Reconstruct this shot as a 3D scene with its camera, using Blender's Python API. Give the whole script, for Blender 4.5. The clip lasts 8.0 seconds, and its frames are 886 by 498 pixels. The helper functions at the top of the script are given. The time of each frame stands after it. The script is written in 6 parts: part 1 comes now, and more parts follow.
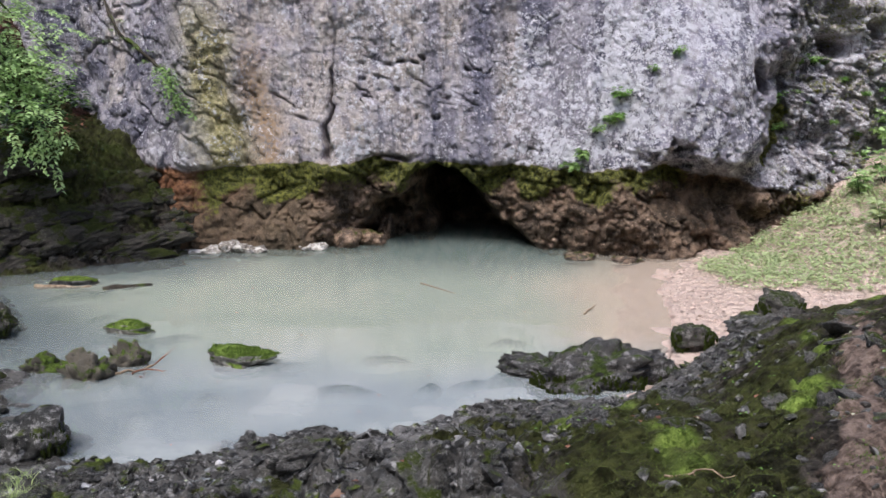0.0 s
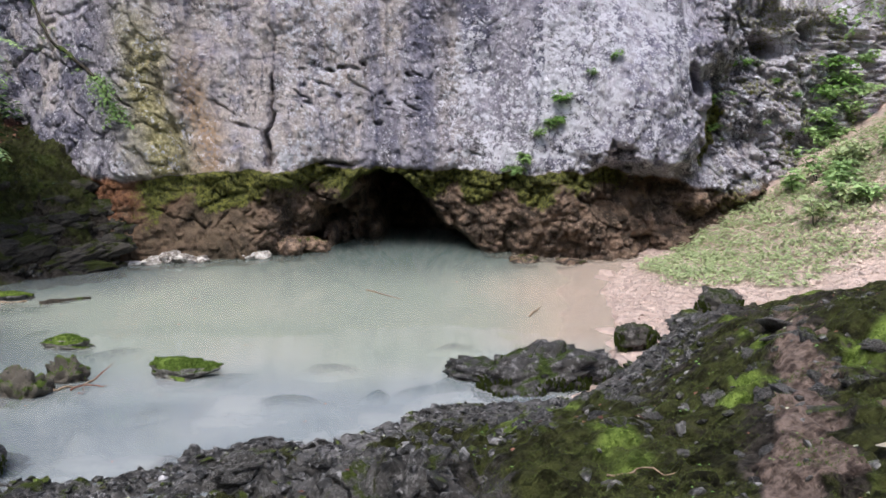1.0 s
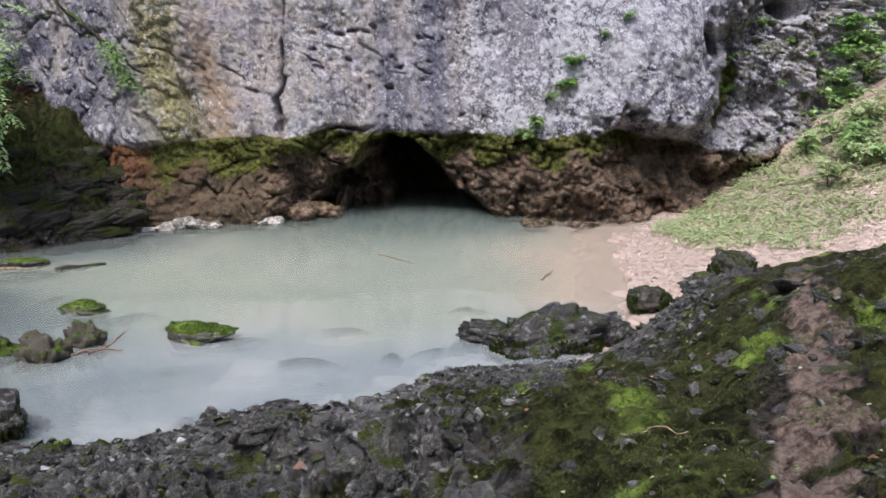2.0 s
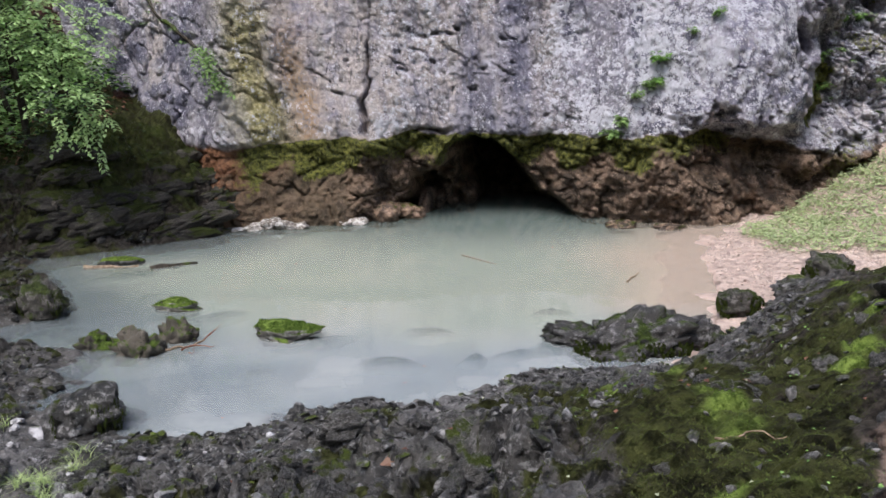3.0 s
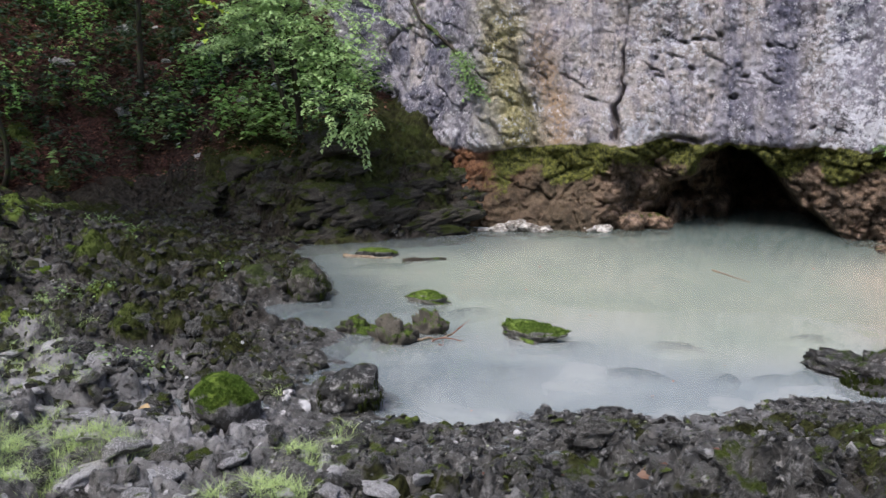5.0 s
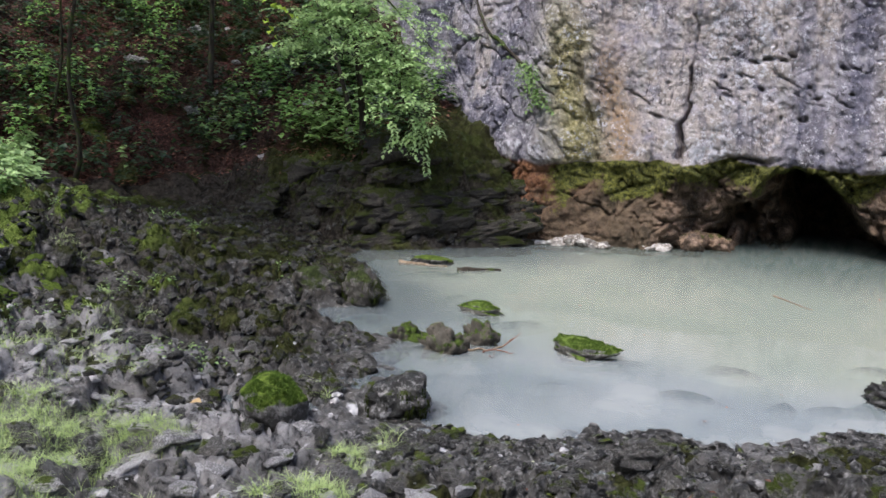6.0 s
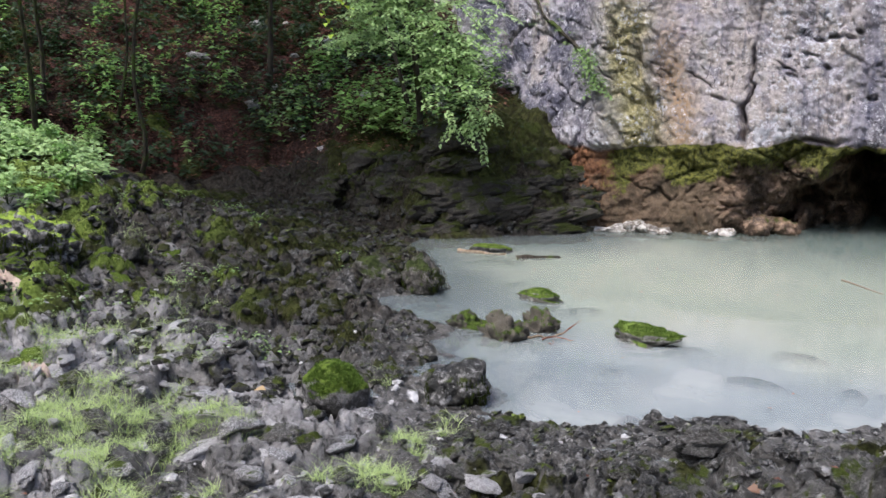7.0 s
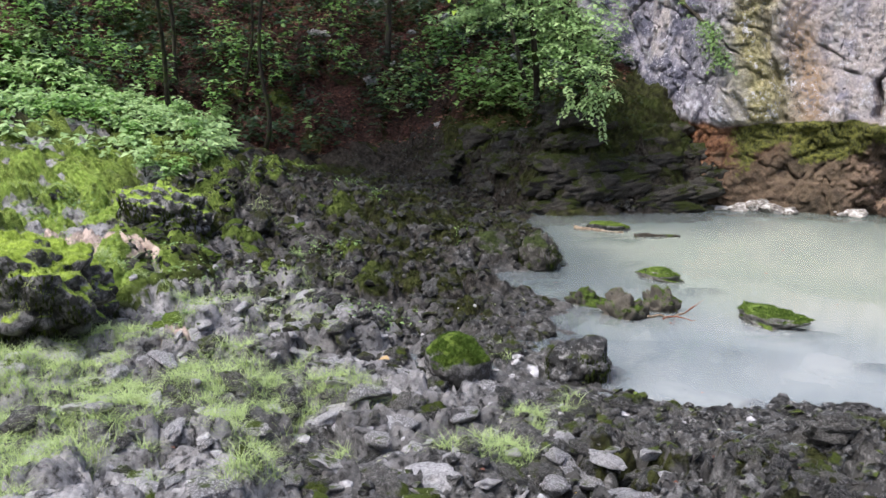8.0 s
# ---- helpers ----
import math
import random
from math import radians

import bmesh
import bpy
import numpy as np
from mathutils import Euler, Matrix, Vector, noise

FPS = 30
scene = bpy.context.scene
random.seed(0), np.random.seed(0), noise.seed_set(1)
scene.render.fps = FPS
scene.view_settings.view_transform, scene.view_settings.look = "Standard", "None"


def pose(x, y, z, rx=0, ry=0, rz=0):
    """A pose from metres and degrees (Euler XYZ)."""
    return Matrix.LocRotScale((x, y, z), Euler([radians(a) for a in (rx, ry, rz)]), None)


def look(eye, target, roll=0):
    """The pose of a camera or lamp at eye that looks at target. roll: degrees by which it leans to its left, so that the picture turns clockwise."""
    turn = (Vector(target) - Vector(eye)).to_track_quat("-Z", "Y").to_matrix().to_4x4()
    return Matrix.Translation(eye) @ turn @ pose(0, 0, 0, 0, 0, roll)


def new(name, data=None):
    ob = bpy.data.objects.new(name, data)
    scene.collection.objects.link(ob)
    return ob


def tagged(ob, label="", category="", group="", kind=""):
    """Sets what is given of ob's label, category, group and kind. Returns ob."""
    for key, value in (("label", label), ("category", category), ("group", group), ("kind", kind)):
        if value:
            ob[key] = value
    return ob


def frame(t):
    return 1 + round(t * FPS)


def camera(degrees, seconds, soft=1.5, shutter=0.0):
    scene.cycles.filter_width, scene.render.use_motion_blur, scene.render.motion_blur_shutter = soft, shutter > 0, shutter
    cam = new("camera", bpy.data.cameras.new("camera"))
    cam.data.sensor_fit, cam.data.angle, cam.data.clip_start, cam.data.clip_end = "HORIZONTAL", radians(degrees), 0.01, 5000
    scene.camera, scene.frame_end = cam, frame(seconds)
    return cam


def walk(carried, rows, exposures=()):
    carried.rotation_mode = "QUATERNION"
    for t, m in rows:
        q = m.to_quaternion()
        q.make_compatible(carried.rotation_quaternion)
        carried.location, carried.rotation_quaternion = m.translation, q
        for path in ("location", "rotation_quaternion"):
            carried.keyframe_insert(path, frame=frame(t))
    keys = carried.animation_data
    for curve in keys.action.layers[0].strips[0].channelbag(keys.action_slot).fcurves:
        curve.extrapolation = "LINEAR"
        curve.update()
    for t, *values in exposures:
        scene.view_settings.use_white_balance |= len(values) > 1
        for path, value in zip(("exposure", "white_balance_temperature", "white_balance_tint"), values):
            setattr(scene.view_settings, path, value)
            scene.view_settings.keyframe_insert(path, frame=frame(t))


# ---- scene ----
cam = camera(53.52, 8.0)
PATH = [
    (0, pose(0.053, 0.024, 2.420, 80.02, -1.54, 0.73)),
    (0.5, pose(0.072, 0.021, 2.427, 80.59, -1.41, -1.51)),
    (1, pose(0.078, 0.019, 2.431, 80.39, -0.88, -2.91)),
    (1.2, pose(0.075, 0.016, 2.428, 80.11, -0.55, -3.06)),
    (2.3, pose(0.066, 0.009, 2.411, 77.61, -0.17, -1.25)),
    (2.5, pose(0.056, 0.021, 2.401, 77.53, 0.10, -0.24)),
    (3, pose(0.034, 0.014, 2.400, 78.27, 0.38, 2.95)),
    (3.5, pose(0.000, 0.000, 2.400, 78.41, 0.31, 6.20)),
    (4, pose(-0.051, -0.006, 2.397, 77.58, -0.27, 10.61)),
    (4.5, pose(-0.100, -0.023, 2.392, 77.48, -0.06, 14.74)),
    (5, pose(-0.160, -0.031, 2.390, 78.61, -0.51, 18.31)),
    (5.2, pose(-0.174, -0.032, 2.386, 78.61, -1.28, 19.27)),
    (6.3, pose(-0.146, -0.013, 2.400, 79.30, -2.12, 23.34)),
    (6.5, pose(-0.142, -0.023, 2.392, 79.26, -1.52, 23.87)),
    (7, pose(-0.132, -0.024, 2.390, 78.27, -1.04, 26.15)),
    (7.5, pose(-0.139, -0.049, 2.382, 78.10, -0.74, 28.59)),
    (8, pose(-0.203, -0.130, 2.390, 76.66, -0.51, 33.18)),
]
EXPO = 0.82
walk(cam, PATH, exposures=[(0.0, EXPO + 0.05, 6090, 9), (2.0, EXPO, 6090, 9), (4.5, EXPO, 6090, 9), (6.5, EXPO + 0.17, 6090, 9), (7.0, EXPO + 0.26, 6090, 9), (8.0, EXPO + 0.37, 6090, 9)])

# ---------------------------------------------------------------- light
world = bpy.data.worlds.new("sky")
scene.world = world
world.use_nodes = True
wn = world.node_tree.nodes
sky = wn.new("ShaderNodeTexSky")
sky.sky_type, sky.sun_disc = "NISHITA", False
sky.sun_elevation, sky.sun_rotation = radians(62), radians(201)
sky.air_density, sky.dust_density, sky.ozone_density = 1.0, 4.0, 1.0
wn["Background"].inputs[1].default_value = 0.138
world.node_tree.links.new(sky.outputs[0], wn["Background"].inputs[0])
sun = new("sun", bpy.data.lights.new("sun", "SUN"))
sun.data.energy, sun.data.angle, sun.data.color = 1.75, radians(18), (1.0, 0.96, 0.9)
sun.matrix_world = look((-3.5, -3, 18), (0, 6, 0))

# ---------------------------------------------------------------- noise in numpy
U32 = np.uint32


def hash01(ix, iy, iz, seed):
    with np.errstate(over="ignore"):
        h = ix.astype(np.int64).astype(U32) * U32(73856093) ^ iy.astype(np.int64).astype(U32) * U32(19349663)
        h = h ^ iz.astype(np.int64).astype(U32) * U32(83492791) ^ U32(seed * 2654435 + 97)
        h = (h ^ (h >> U32(15))) * U32(2246822519)
        h = (h ^ (h >> U32(13))) * U32(3266489917)
        h = h ^ (h >> U32(16))
    return h.astype(np.float64) / 4294967295.0


def vnoise(x, y, z, seed=0):
    """Smooth value noise, about -1 to 1."""
    x, y, z = np.broadcast_arrays(x, y, z)
    ix, iy, iz = np.floor(x), np.floor(y), np.floor(z)
    fx, fy, fz = x - ix, y - iy, z - iz
    fx, fy, fz = (f * f * f * (f * (f * 6 - 15) + 10) for f in (fx, fy, fz))
    out = 0.0
    for a in (0, 1):
        for b in (0, 1):
            for c in (0, 1):
                w = (fx if a else 1 - fx) * (fy if b else 1 - fy) * (fz if c else 1 - fz)
                out = out + w * hash01(ix + a, iy + b, iz + c, seed)
    return out * 2 - 1


def fbm(x, y, z, octaves=4, seed=0, gain=0.5):
    out, amp, f = 0.0, 1.0, 1.0
    for k in range(octaves):
        out = out + amp * vnoise(np.asarray(x) * f + 17.3 * k, np.asarray(y) * f - 9.1 * k, np.asarray(z) * f + 4.7 * k, seed + k)
        amp, f = amp * gain, f * 2.03
    return out


def worley(x, y, z, seed=0, flat=False):
    """Distance to the nearest and second nearest cell point, and that cell's own number 0 to 1."""
    x, y, z = (np.asarray(v, float) for v in np.broadcast_arrays(x, y, z))
    ix, iy, iz = np.floor(x), np.floor(y), np.floor(z)
    f1, f2, own = np.full(x.shape, 9.0), np.full(x.shape, 9.0), np.zeros(x.shape)
    for a in (-1, 0, 1):
        for b in (-1, 0, 1):
            for c in ((0,) if flat else (-1, 0, 1)):
                jx, jy, jz = ix + a, iy + b, iz + c
                dx = jx + hash01(jx, jy, jz, seed) - x
                dy = jy + hash01(jx, jy, jz, seed + 1) - y
                dz = 0 if flat else jz + hash01(jx, jy, jz, seed + 2) - z
                d = np.sqrt(dx * dx + dy * dy + dz * dz)
                nearer = d < f1
                f2 = np.where(nearer, f1, np.minimum(f2, d))
                own = np.where(nearer, hash01(jx, jy, jz, seed + 3), own)
                f1 = np.where(nearer, d, f1)
    return f1, f2, own


def sstep(a, b, v):
    t = np.clip((np.asarray(v, float) - a) / (b - a), 0, 1)
    return t * t * (3 - 2 * t)


def bell(v, centre, width):
    return np.exp(-((np.asarray(v, float) - centre) / width) ** 2)


# ---------------------------------------------------------------- mesh helpers
def mesh_from(name, verts, faces, smooth=True, attrs=None):
    """A mesh from numpy vertices (n,3) and faces (m,3) or (m,4)."""
    me = bpy.data.meshes.new(name)
    verts, faces = np.asarray(verts, np.float32), np.asarray(faces, np.int32)
    k = faces.shape[1]
    me.vertices.add(len(verts)), me.loops.add(faces.size), me.polygons.add(len(faces))
    me.vertices.foreach_set("co", verts.ravel())
    me.loops.foreach_set("vertex_index", faces.ravel())
    me.polygons.foreach_set("loop_start", np.arange(0, faces.size, k, dtype=np.int32))
    me.polygons.foreach_set("use_smooth", np.full(len(faces), smooth))
    for key, values in (attrs or {}).items():
        at = me.attributes.new(key, "FLOAT", "POINT")
        at.data.foreach_set("value", np.asarray(values, np.float32).ravel())
    me.update(calc_edges=True)
    me.validate()
    return me


def put(name, me, material, parent=None, label="", category="", group="", kind="", m=None):
    ob = new(name, me)
    if material is not None and not me.materials:
        me.materials.append(material)
    if m is not None:
        ob.matrix_world = m
    if parent is not None:
        ob.parent = parent
    return tagged(ob, label, category, group, kind)


def grid_faces(nu, nv):
    i = np.arange(nu * nv).reshape(nu, nv)
    return np.stack([i[:-1, :-1], i[1:, :-1], i[1:, 1:], i[:-1, 1:]], -1).reshape(-1, 4)


# ---------------------------------------------------------------- materials
class Mat:
    """A node material written as formulas."""

    def __init__(self, name):
        self.m = bpy.data.materials.new(name)
        self.m.use_nodes = True
        self.t = self.m.node_tree
        self.b = self.t.nodes["Principled BSDF"]
        co = self.t.nodes.new("ShaderNodeTexCoord")
        self.obj = co.outputs["Object"]
        geo = self.t.nodes.new("ShaderNodeNewGeometry")
        self.pos, self.nor, self.island = geo.outputs["Position"], geo.outputs["Normal"], geo.outputs["Random Per Island"]

    def link(self, a, sock):
        if isinstance(a, bpy.types.NodeSocket):
            self.t.links.new(a, sock)
        elif isinstance(a, (tuple, list)) and sock.type == "RGBA":
            sock.default_value = (*a, 1)
        else:
            sock.default_value = a

    def noise(self, scale, detail=6, rough=0.6, vec=None, dist=0.0, stretch=None):
        n = self.t.nodes.new("ShaderNodeTexNoise")
        n.inputs["Scale"].default_value, n.inputs["Detail"].default_value = scale, detail
        n.inputs["Roughness"].default_value, n.inputs["Distortion"].default_value = rough, dist
        v = vec if vec is not None else self.obj
        if stretch:
            mp = self.t.nodes.new("ShaderNodeMapping")
            mp.inputs["Scale"].default_value = stretch
            self.t.links.new(v, mp.inputs[0])
            v = mp.outputs[0]
        self.t.links.new(v, n.inputs["Vector"])
        return n.outputs["Fac"]

    def warp(self, amount, scale):
        """Object coordinates shaken by noise."""
        n = self.t.nodes.new("ShaderNodeTexNoise")
        n.inputs["Scale"].default_value, n.inputs["Detail"].default_value = scale, 4
        self.t.links.new(self.obj, n.inputs["Vector"])
        a = self.t.nodes.new("ShaderNodeVectorMath")
        a.operation = "MULTIPLY_ADD"
        a.inputs[1].default_value = (amount,) * 3
        self.t.links.new(n.outputs["Color"], a.inputs[0])
        self.t.links.new(self.obj, a.inputs[2])
        return a.outputs[0]

    def voro(self, scale, feature="F1", vec=None, out="Distance"):
        n = self.t.nodes.new("ShaderNodeTexVoronoi")
        n.feature = feature
        n.inputs["Scale"].default_value = scale
        self.t.links.new(vec if vec is not None else self.obj, n.inputs["Vector"])
        return n.outputs[out]

    def attr(self, name):
        n = self.t.nodes.new("ShaderNodeAttribute")
        n.attribute_name = name
        return n.outputs["Fac"]

    def rnd(self):
        return self.t.nodes.new("ShaderNodeObjectInfo").outputs["Random"]

    def math(self, op, a, b=0.0, clamp=False):
        n = self.t.nodes.new("ShaderNodeMath")
        n.operation, n.use_clamp = op, clamp
        self.link(a, n.inputs[0]), self.link(b, n.inputs[1])
        return n.outputs[0]

    def rng(self, v, a, b, c=0.0, d=1.0):
        n = self.t.nodes.new("ShaderNodeMapRange")
        n.interpolation_type = "SMOOTHSTEP"
        self.link(v, n.inputs[0])
        for k, w in zip((1, 2, 3, 4), (a, b, c, d)):
            n.inputs[k].default_value = w
        return n.outputs[0]

    def mix(self, f, a, b, mode="MIX"):
        n = self.t.nodes.new("ShaderNodeMix")
        n.data_type, n.blend_type = "RGBA", mode
        self.link(f, n.inputs[0]), self.link(a, n.inputs[6]), self.link(b, n.inputs[7])
        return n.outputs[2]

    def up(self):
        n = self.t.nodes.new("ShaderNodeSeparateXYZ")
        self.t.links.new(self.nor, n.inputs[0])
        return n.outputs[2]

    def bump(self, h, strength=0.5, distance=0.02):
        n = self.t.nodes.new("ShaderNodeBump")
        n.inputs["Strength"].default_value, n.inputs["Distance"].default_value = strength, distance
        self.link(h, n.inputs["Height"])
        self.t.links.new(n.outputs[0], self.b.inputs["Normal"])

    def done(self, colour, rough=0.85, spec=0.3):
        self.link(colour, self.b.inputs["Base Color"])
        self.link(rough, self.b.inputs["Roughness"])
        self.b.inputs["Specular IOR Level"].default_value = spec
        return self.m


def add(m, *vs):
    out = vs[0]
    for v in vs[1:]:
        out = m.math("ADD", out, v)
    return out


def cliff_material():
    m = Mat("limestone_cliff")
    big, mid, fine, grain = m.noise(0.7, 5), m.noise(3.5, 7), m.noise(16, 8, 0.7), m.noise(70, 5, 0.7)
    streak = m.noise(1.0, 7, 0.65, stretch=(6.0, 6.0, 0.4))
    c = m.mix(m.rng(m.noise(1.9, 9, 0.72), 0.36, 0.64), (0.25, 0.232, 0.305), (0.62, 0.58, 0.655))
    c = m.mix(m.math("MULTIPLY", m.attr("tan"), m.rng(mid, 0.25, 0.6)), c, m.mix(m.rng(fine, 0.35, 0.65), (0.38, 0.325, 0.305), (0.69, 0.605, 0.575)))
    c = m.mix(m.math("MULTIPLY", m.rng(streak, 0.52, 0.64), 0.6), c, (0.13, 0.122, 0.165))
    c = m.mix(m.math("MULTIPLY", m.rng(streak, 0.47, 0.36), 0.55), c, (0.44, 0.41, 0.40))
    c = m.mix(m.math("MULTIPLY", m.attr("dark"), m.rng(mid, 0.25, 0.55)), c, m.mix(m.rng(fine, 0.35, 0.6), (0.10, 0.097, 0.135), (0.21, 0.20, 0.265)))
    c = m.mix(m.math("MULTIPLY", m.attr("ochre"), m.rng(mid, 0.2, 0.42)), c, m.mix(m.rng(fine, 0.4, 0.6), (0.27, 0.235, 0.10), (0.60, 0.53, 0.28)))
    c = m.mix(m.math("MULTIPLY", m.attr("rust"), m.rng(fine, 0.35, 0.55)), c, (0.44, 0.30, 0.19))
    flake = add(m, m.noise(8, 9, 0.78), m.math("MULTIPLY", m.attr("lichen"), 0.11), m.math("MULTIPLY", m.noise(1.4, 4), 0.16))
    c = m.mix(m.math("MULTIPLY", m.rng(flake, 0.655, 0.675), 0.85), c, (0.72, 0.70, 0.76))
    spots = m.math("MULTIPLY", m.rng(m.voro(17, vec=m.warp(0.07, 12)), 0.33, 0.27), m.rng(m.math("ADD", m.noise(3.0, 6, 0.7), m.math("MULTIPLY", m.attr("lichen"), 0.2)), 0.52, 0.62))
    c = m.mix(m.math("MULTIPLY", spots, 0.85), c, (0.74, 0.73, 0.77))
    # the dark inside pits and clefts is put into the colour
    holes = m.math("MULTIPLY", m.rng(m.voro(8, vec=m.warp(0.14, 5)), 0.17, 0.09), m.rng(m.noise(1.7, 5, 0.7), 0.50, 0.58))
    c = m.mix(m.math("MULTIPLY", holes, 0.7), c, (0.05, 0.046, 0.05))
    cleft = m.noise(2.3, 6, 0.6, dist=0.4)
    cleft = m.math("MULTIPLY", m.rng(m.math("ABSOLUTE", m.math("SUBTRACT", cleft, 0.5)), 0.012, 0.002), m.rng(m.noise(0.9, 4), 0.48, 0.58))
    c = m.mix(m.math("MULTIPLY", cleft, 0.75), c, (0.045, 0.042, 0.045))
    low = m.mix(m.rng(mid, 0.35, 0.65), (0.065, 0.047, 0.034), (0.30, 0.205, 0.145))
    low = m.mix(m.rng(fine, 0.54, 0.7), low, (0.46, 0.335, 0.25))
    low = m.mix(m.rng(fine, 0.48, 0.3), low, (0.06, 0.042, 0.03))
    low = m.mix(m.math("MULTIPLY", m.attr("smooth_wall"), 0.7), low, m.mix(m.rng(m.noise(5, 8, 0.7), 0.35, 0.65), (0.065, 0.05, 0.032), (0.215, 0.155, 0.10)))
    low = m.mix(m.math("MULTIPLY", m.attr("red"), m.rng(mid, 0.22, 0.42)), low, m.mix(m.rng(fine, 0.4, 0.6), (0.13, 0.055, 0.03), (0.32, 0.145, 0.07)))
    c = m.mix(m.attr("low"), c, low)
    moss = m.mix(m.rng(fine, 0.35, 0.65), (0.03, 0.034, 0.010), (0.21, 0.21, 0.045))
    mk = m.rng(m.math("ADD", m.attr("moss"), m.math("MULTIPLY", m.math("SUBTRACT", fine, 0.5), 1.2)), 0.4, 0.65)
    c = m.mix(mk, c, moss)
    c = m.mix(m.rng(m.math("MULTIPLY", grain, fine), 0.16, 0.08), c, (0.05, 0.045, 0.04))
    m.bump(add(m, mid, m.math("MULTIPLY", fine, 0.8), m.math("MULTIPLY", grain, 0.3), m.math("MULTIPLY", holes, -0.9), m.math("MULTIPLY", cleft, -1.0), m.math("MULTIPLY", flake, 0.6)), 1.0, 0.085)
    return m.done(c, 0.85, 0.25)


def ground_material():
    m = Mat("bank_ground")
    big, mid, fine, grain = m.noise(0.9, 5), m.noise(5, 6), m.noise(22, 7, 0.7), m.noise(90, 4, 0.7)
    rock = m.mix(m.rng(mid, 0.3, 0.7), (0.012, 0.0105, 0.009), (0.11, 0.101, 0.094))
    rock = m.mix(m.math("MULTIPLY", m.attr("pale"), 0.9), rock, m.mix(m.rng(m.noise(7, 7, 0.7), 0.35, 0.65), (0.20, 0.188, 0.193), (0.56, 0.53, 0.54)))
    # pale flecks: mottled stone, with wet sheen painted in as well
    rock = m.mix(m.math("MULTIPLY", m.rng(m.noise(17, 9, 0.78), 0.50, 0.63), 0.8), rock, (0.31, 0.297, 0.295))
    rock = m.mix(m.rng(fine, 0.45, 0.3), rock, (0.022, 0.02, 0.017))
    # pocket: dark of small gaps painted in, and sunk by the bump
    pocket = m.rng(m.noise(11, 8, 0.75, dist=0.5), 0.47, 0.36)
    rock = m.mix(m.math("MULTIPLY", pocket, 0.85), rock, (0.014, 0.012, 0.010))
    soil = m.mix(m.rng(fine, 0.35, 0.65), (0.012, 0.010, 0.008), (0.060, 0.050, 0.041))
    soil = m.mix(m.rng(m.noise(34, 6, 0.7), 0.62, 0.72), soil, (0.12, 0.108, 0.10))
    c = m.mix(m.attr("soil"), rock, soil)
    clay = m.mix(m.rng(fine, 0.35, 0.65), (0.10, 0.07, 0.056), (0.25, 0.185, 0.155))
    c = m.mix(m.rng(m.math("ADD", m.attr("clay"), m.math("MULTIPLY", m.math("SUBTRACT", mid, 0.5), 0.9)), 0.4, 0.6), c, clay)
    sand = m.mix(m.rng(m.noise(6, 8, 0.75), 0.35, 0.65), (0.53, 0.385, 0.325), (0.70, 0.545, 0.47))
    sand = m.mix(m.rng(grain, 0.58, 0.72), sand, (0.68, 0.62, 0.58))
    sand = m.mix(m.math("MULTIPLY", m.rng(grain, 0.40, 0.3), 0.6), sand, (0.28, 0.21, 0.18))
    c = m.mix(m.rng(m.math("ADD", m.attr("sand"), m.math("MULTIPLY", m.math("SUBTRACT", mid, 0.5), 0.5)), 0.4, 0.6), c, sand)
    litter = m.mix(m.rng(fine, 0.4, 0.65), (0.025, 0.012, 0.010), (0.13, 0.052, 0.042))
    c = m.mix(m.attr("litter"), c, litter)
    moss = m.mix(m.rng(m.noise(9, 7, 0.7), 0.35, 0.65), (0.014, 0.013, 0.007), (0.060, 0.064, 0.021))
    # vivid moss; on the left bank this colour also carries the sunlight
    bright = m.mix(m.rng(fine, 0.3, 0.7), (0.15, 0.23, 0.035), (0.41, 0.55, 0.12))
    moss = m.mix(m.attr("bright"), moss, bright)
    mk = m.rng(m.math("ADD", m.attr("moss"), m.math("MULTIPLY", m.math("SUBTRACT", m.noise(4, 8, 0.7), 0.5), 1.6)), 0.42, 0.62)
    c = m.mix(mk, c, moss)
    m.bump(add(m, mid, m.math("MULTIPLY", fine, 0.8), m.math("MULTIPLY", grain, 0.4), m.math("MULTIPLY", pocket, -0.7)), 1.0, 0.045)
    m.done(c, m.rng(mid, 0.3, 0.7, 0.3, 0.7), 0.4)
    m.link(m.rng(add(m, mk, m.attr("soil"), m.attr("litter")), 0.0, 1.0, 0.4, 0.06), m.b.inputs["Specular IOR Level"])
    return m.m


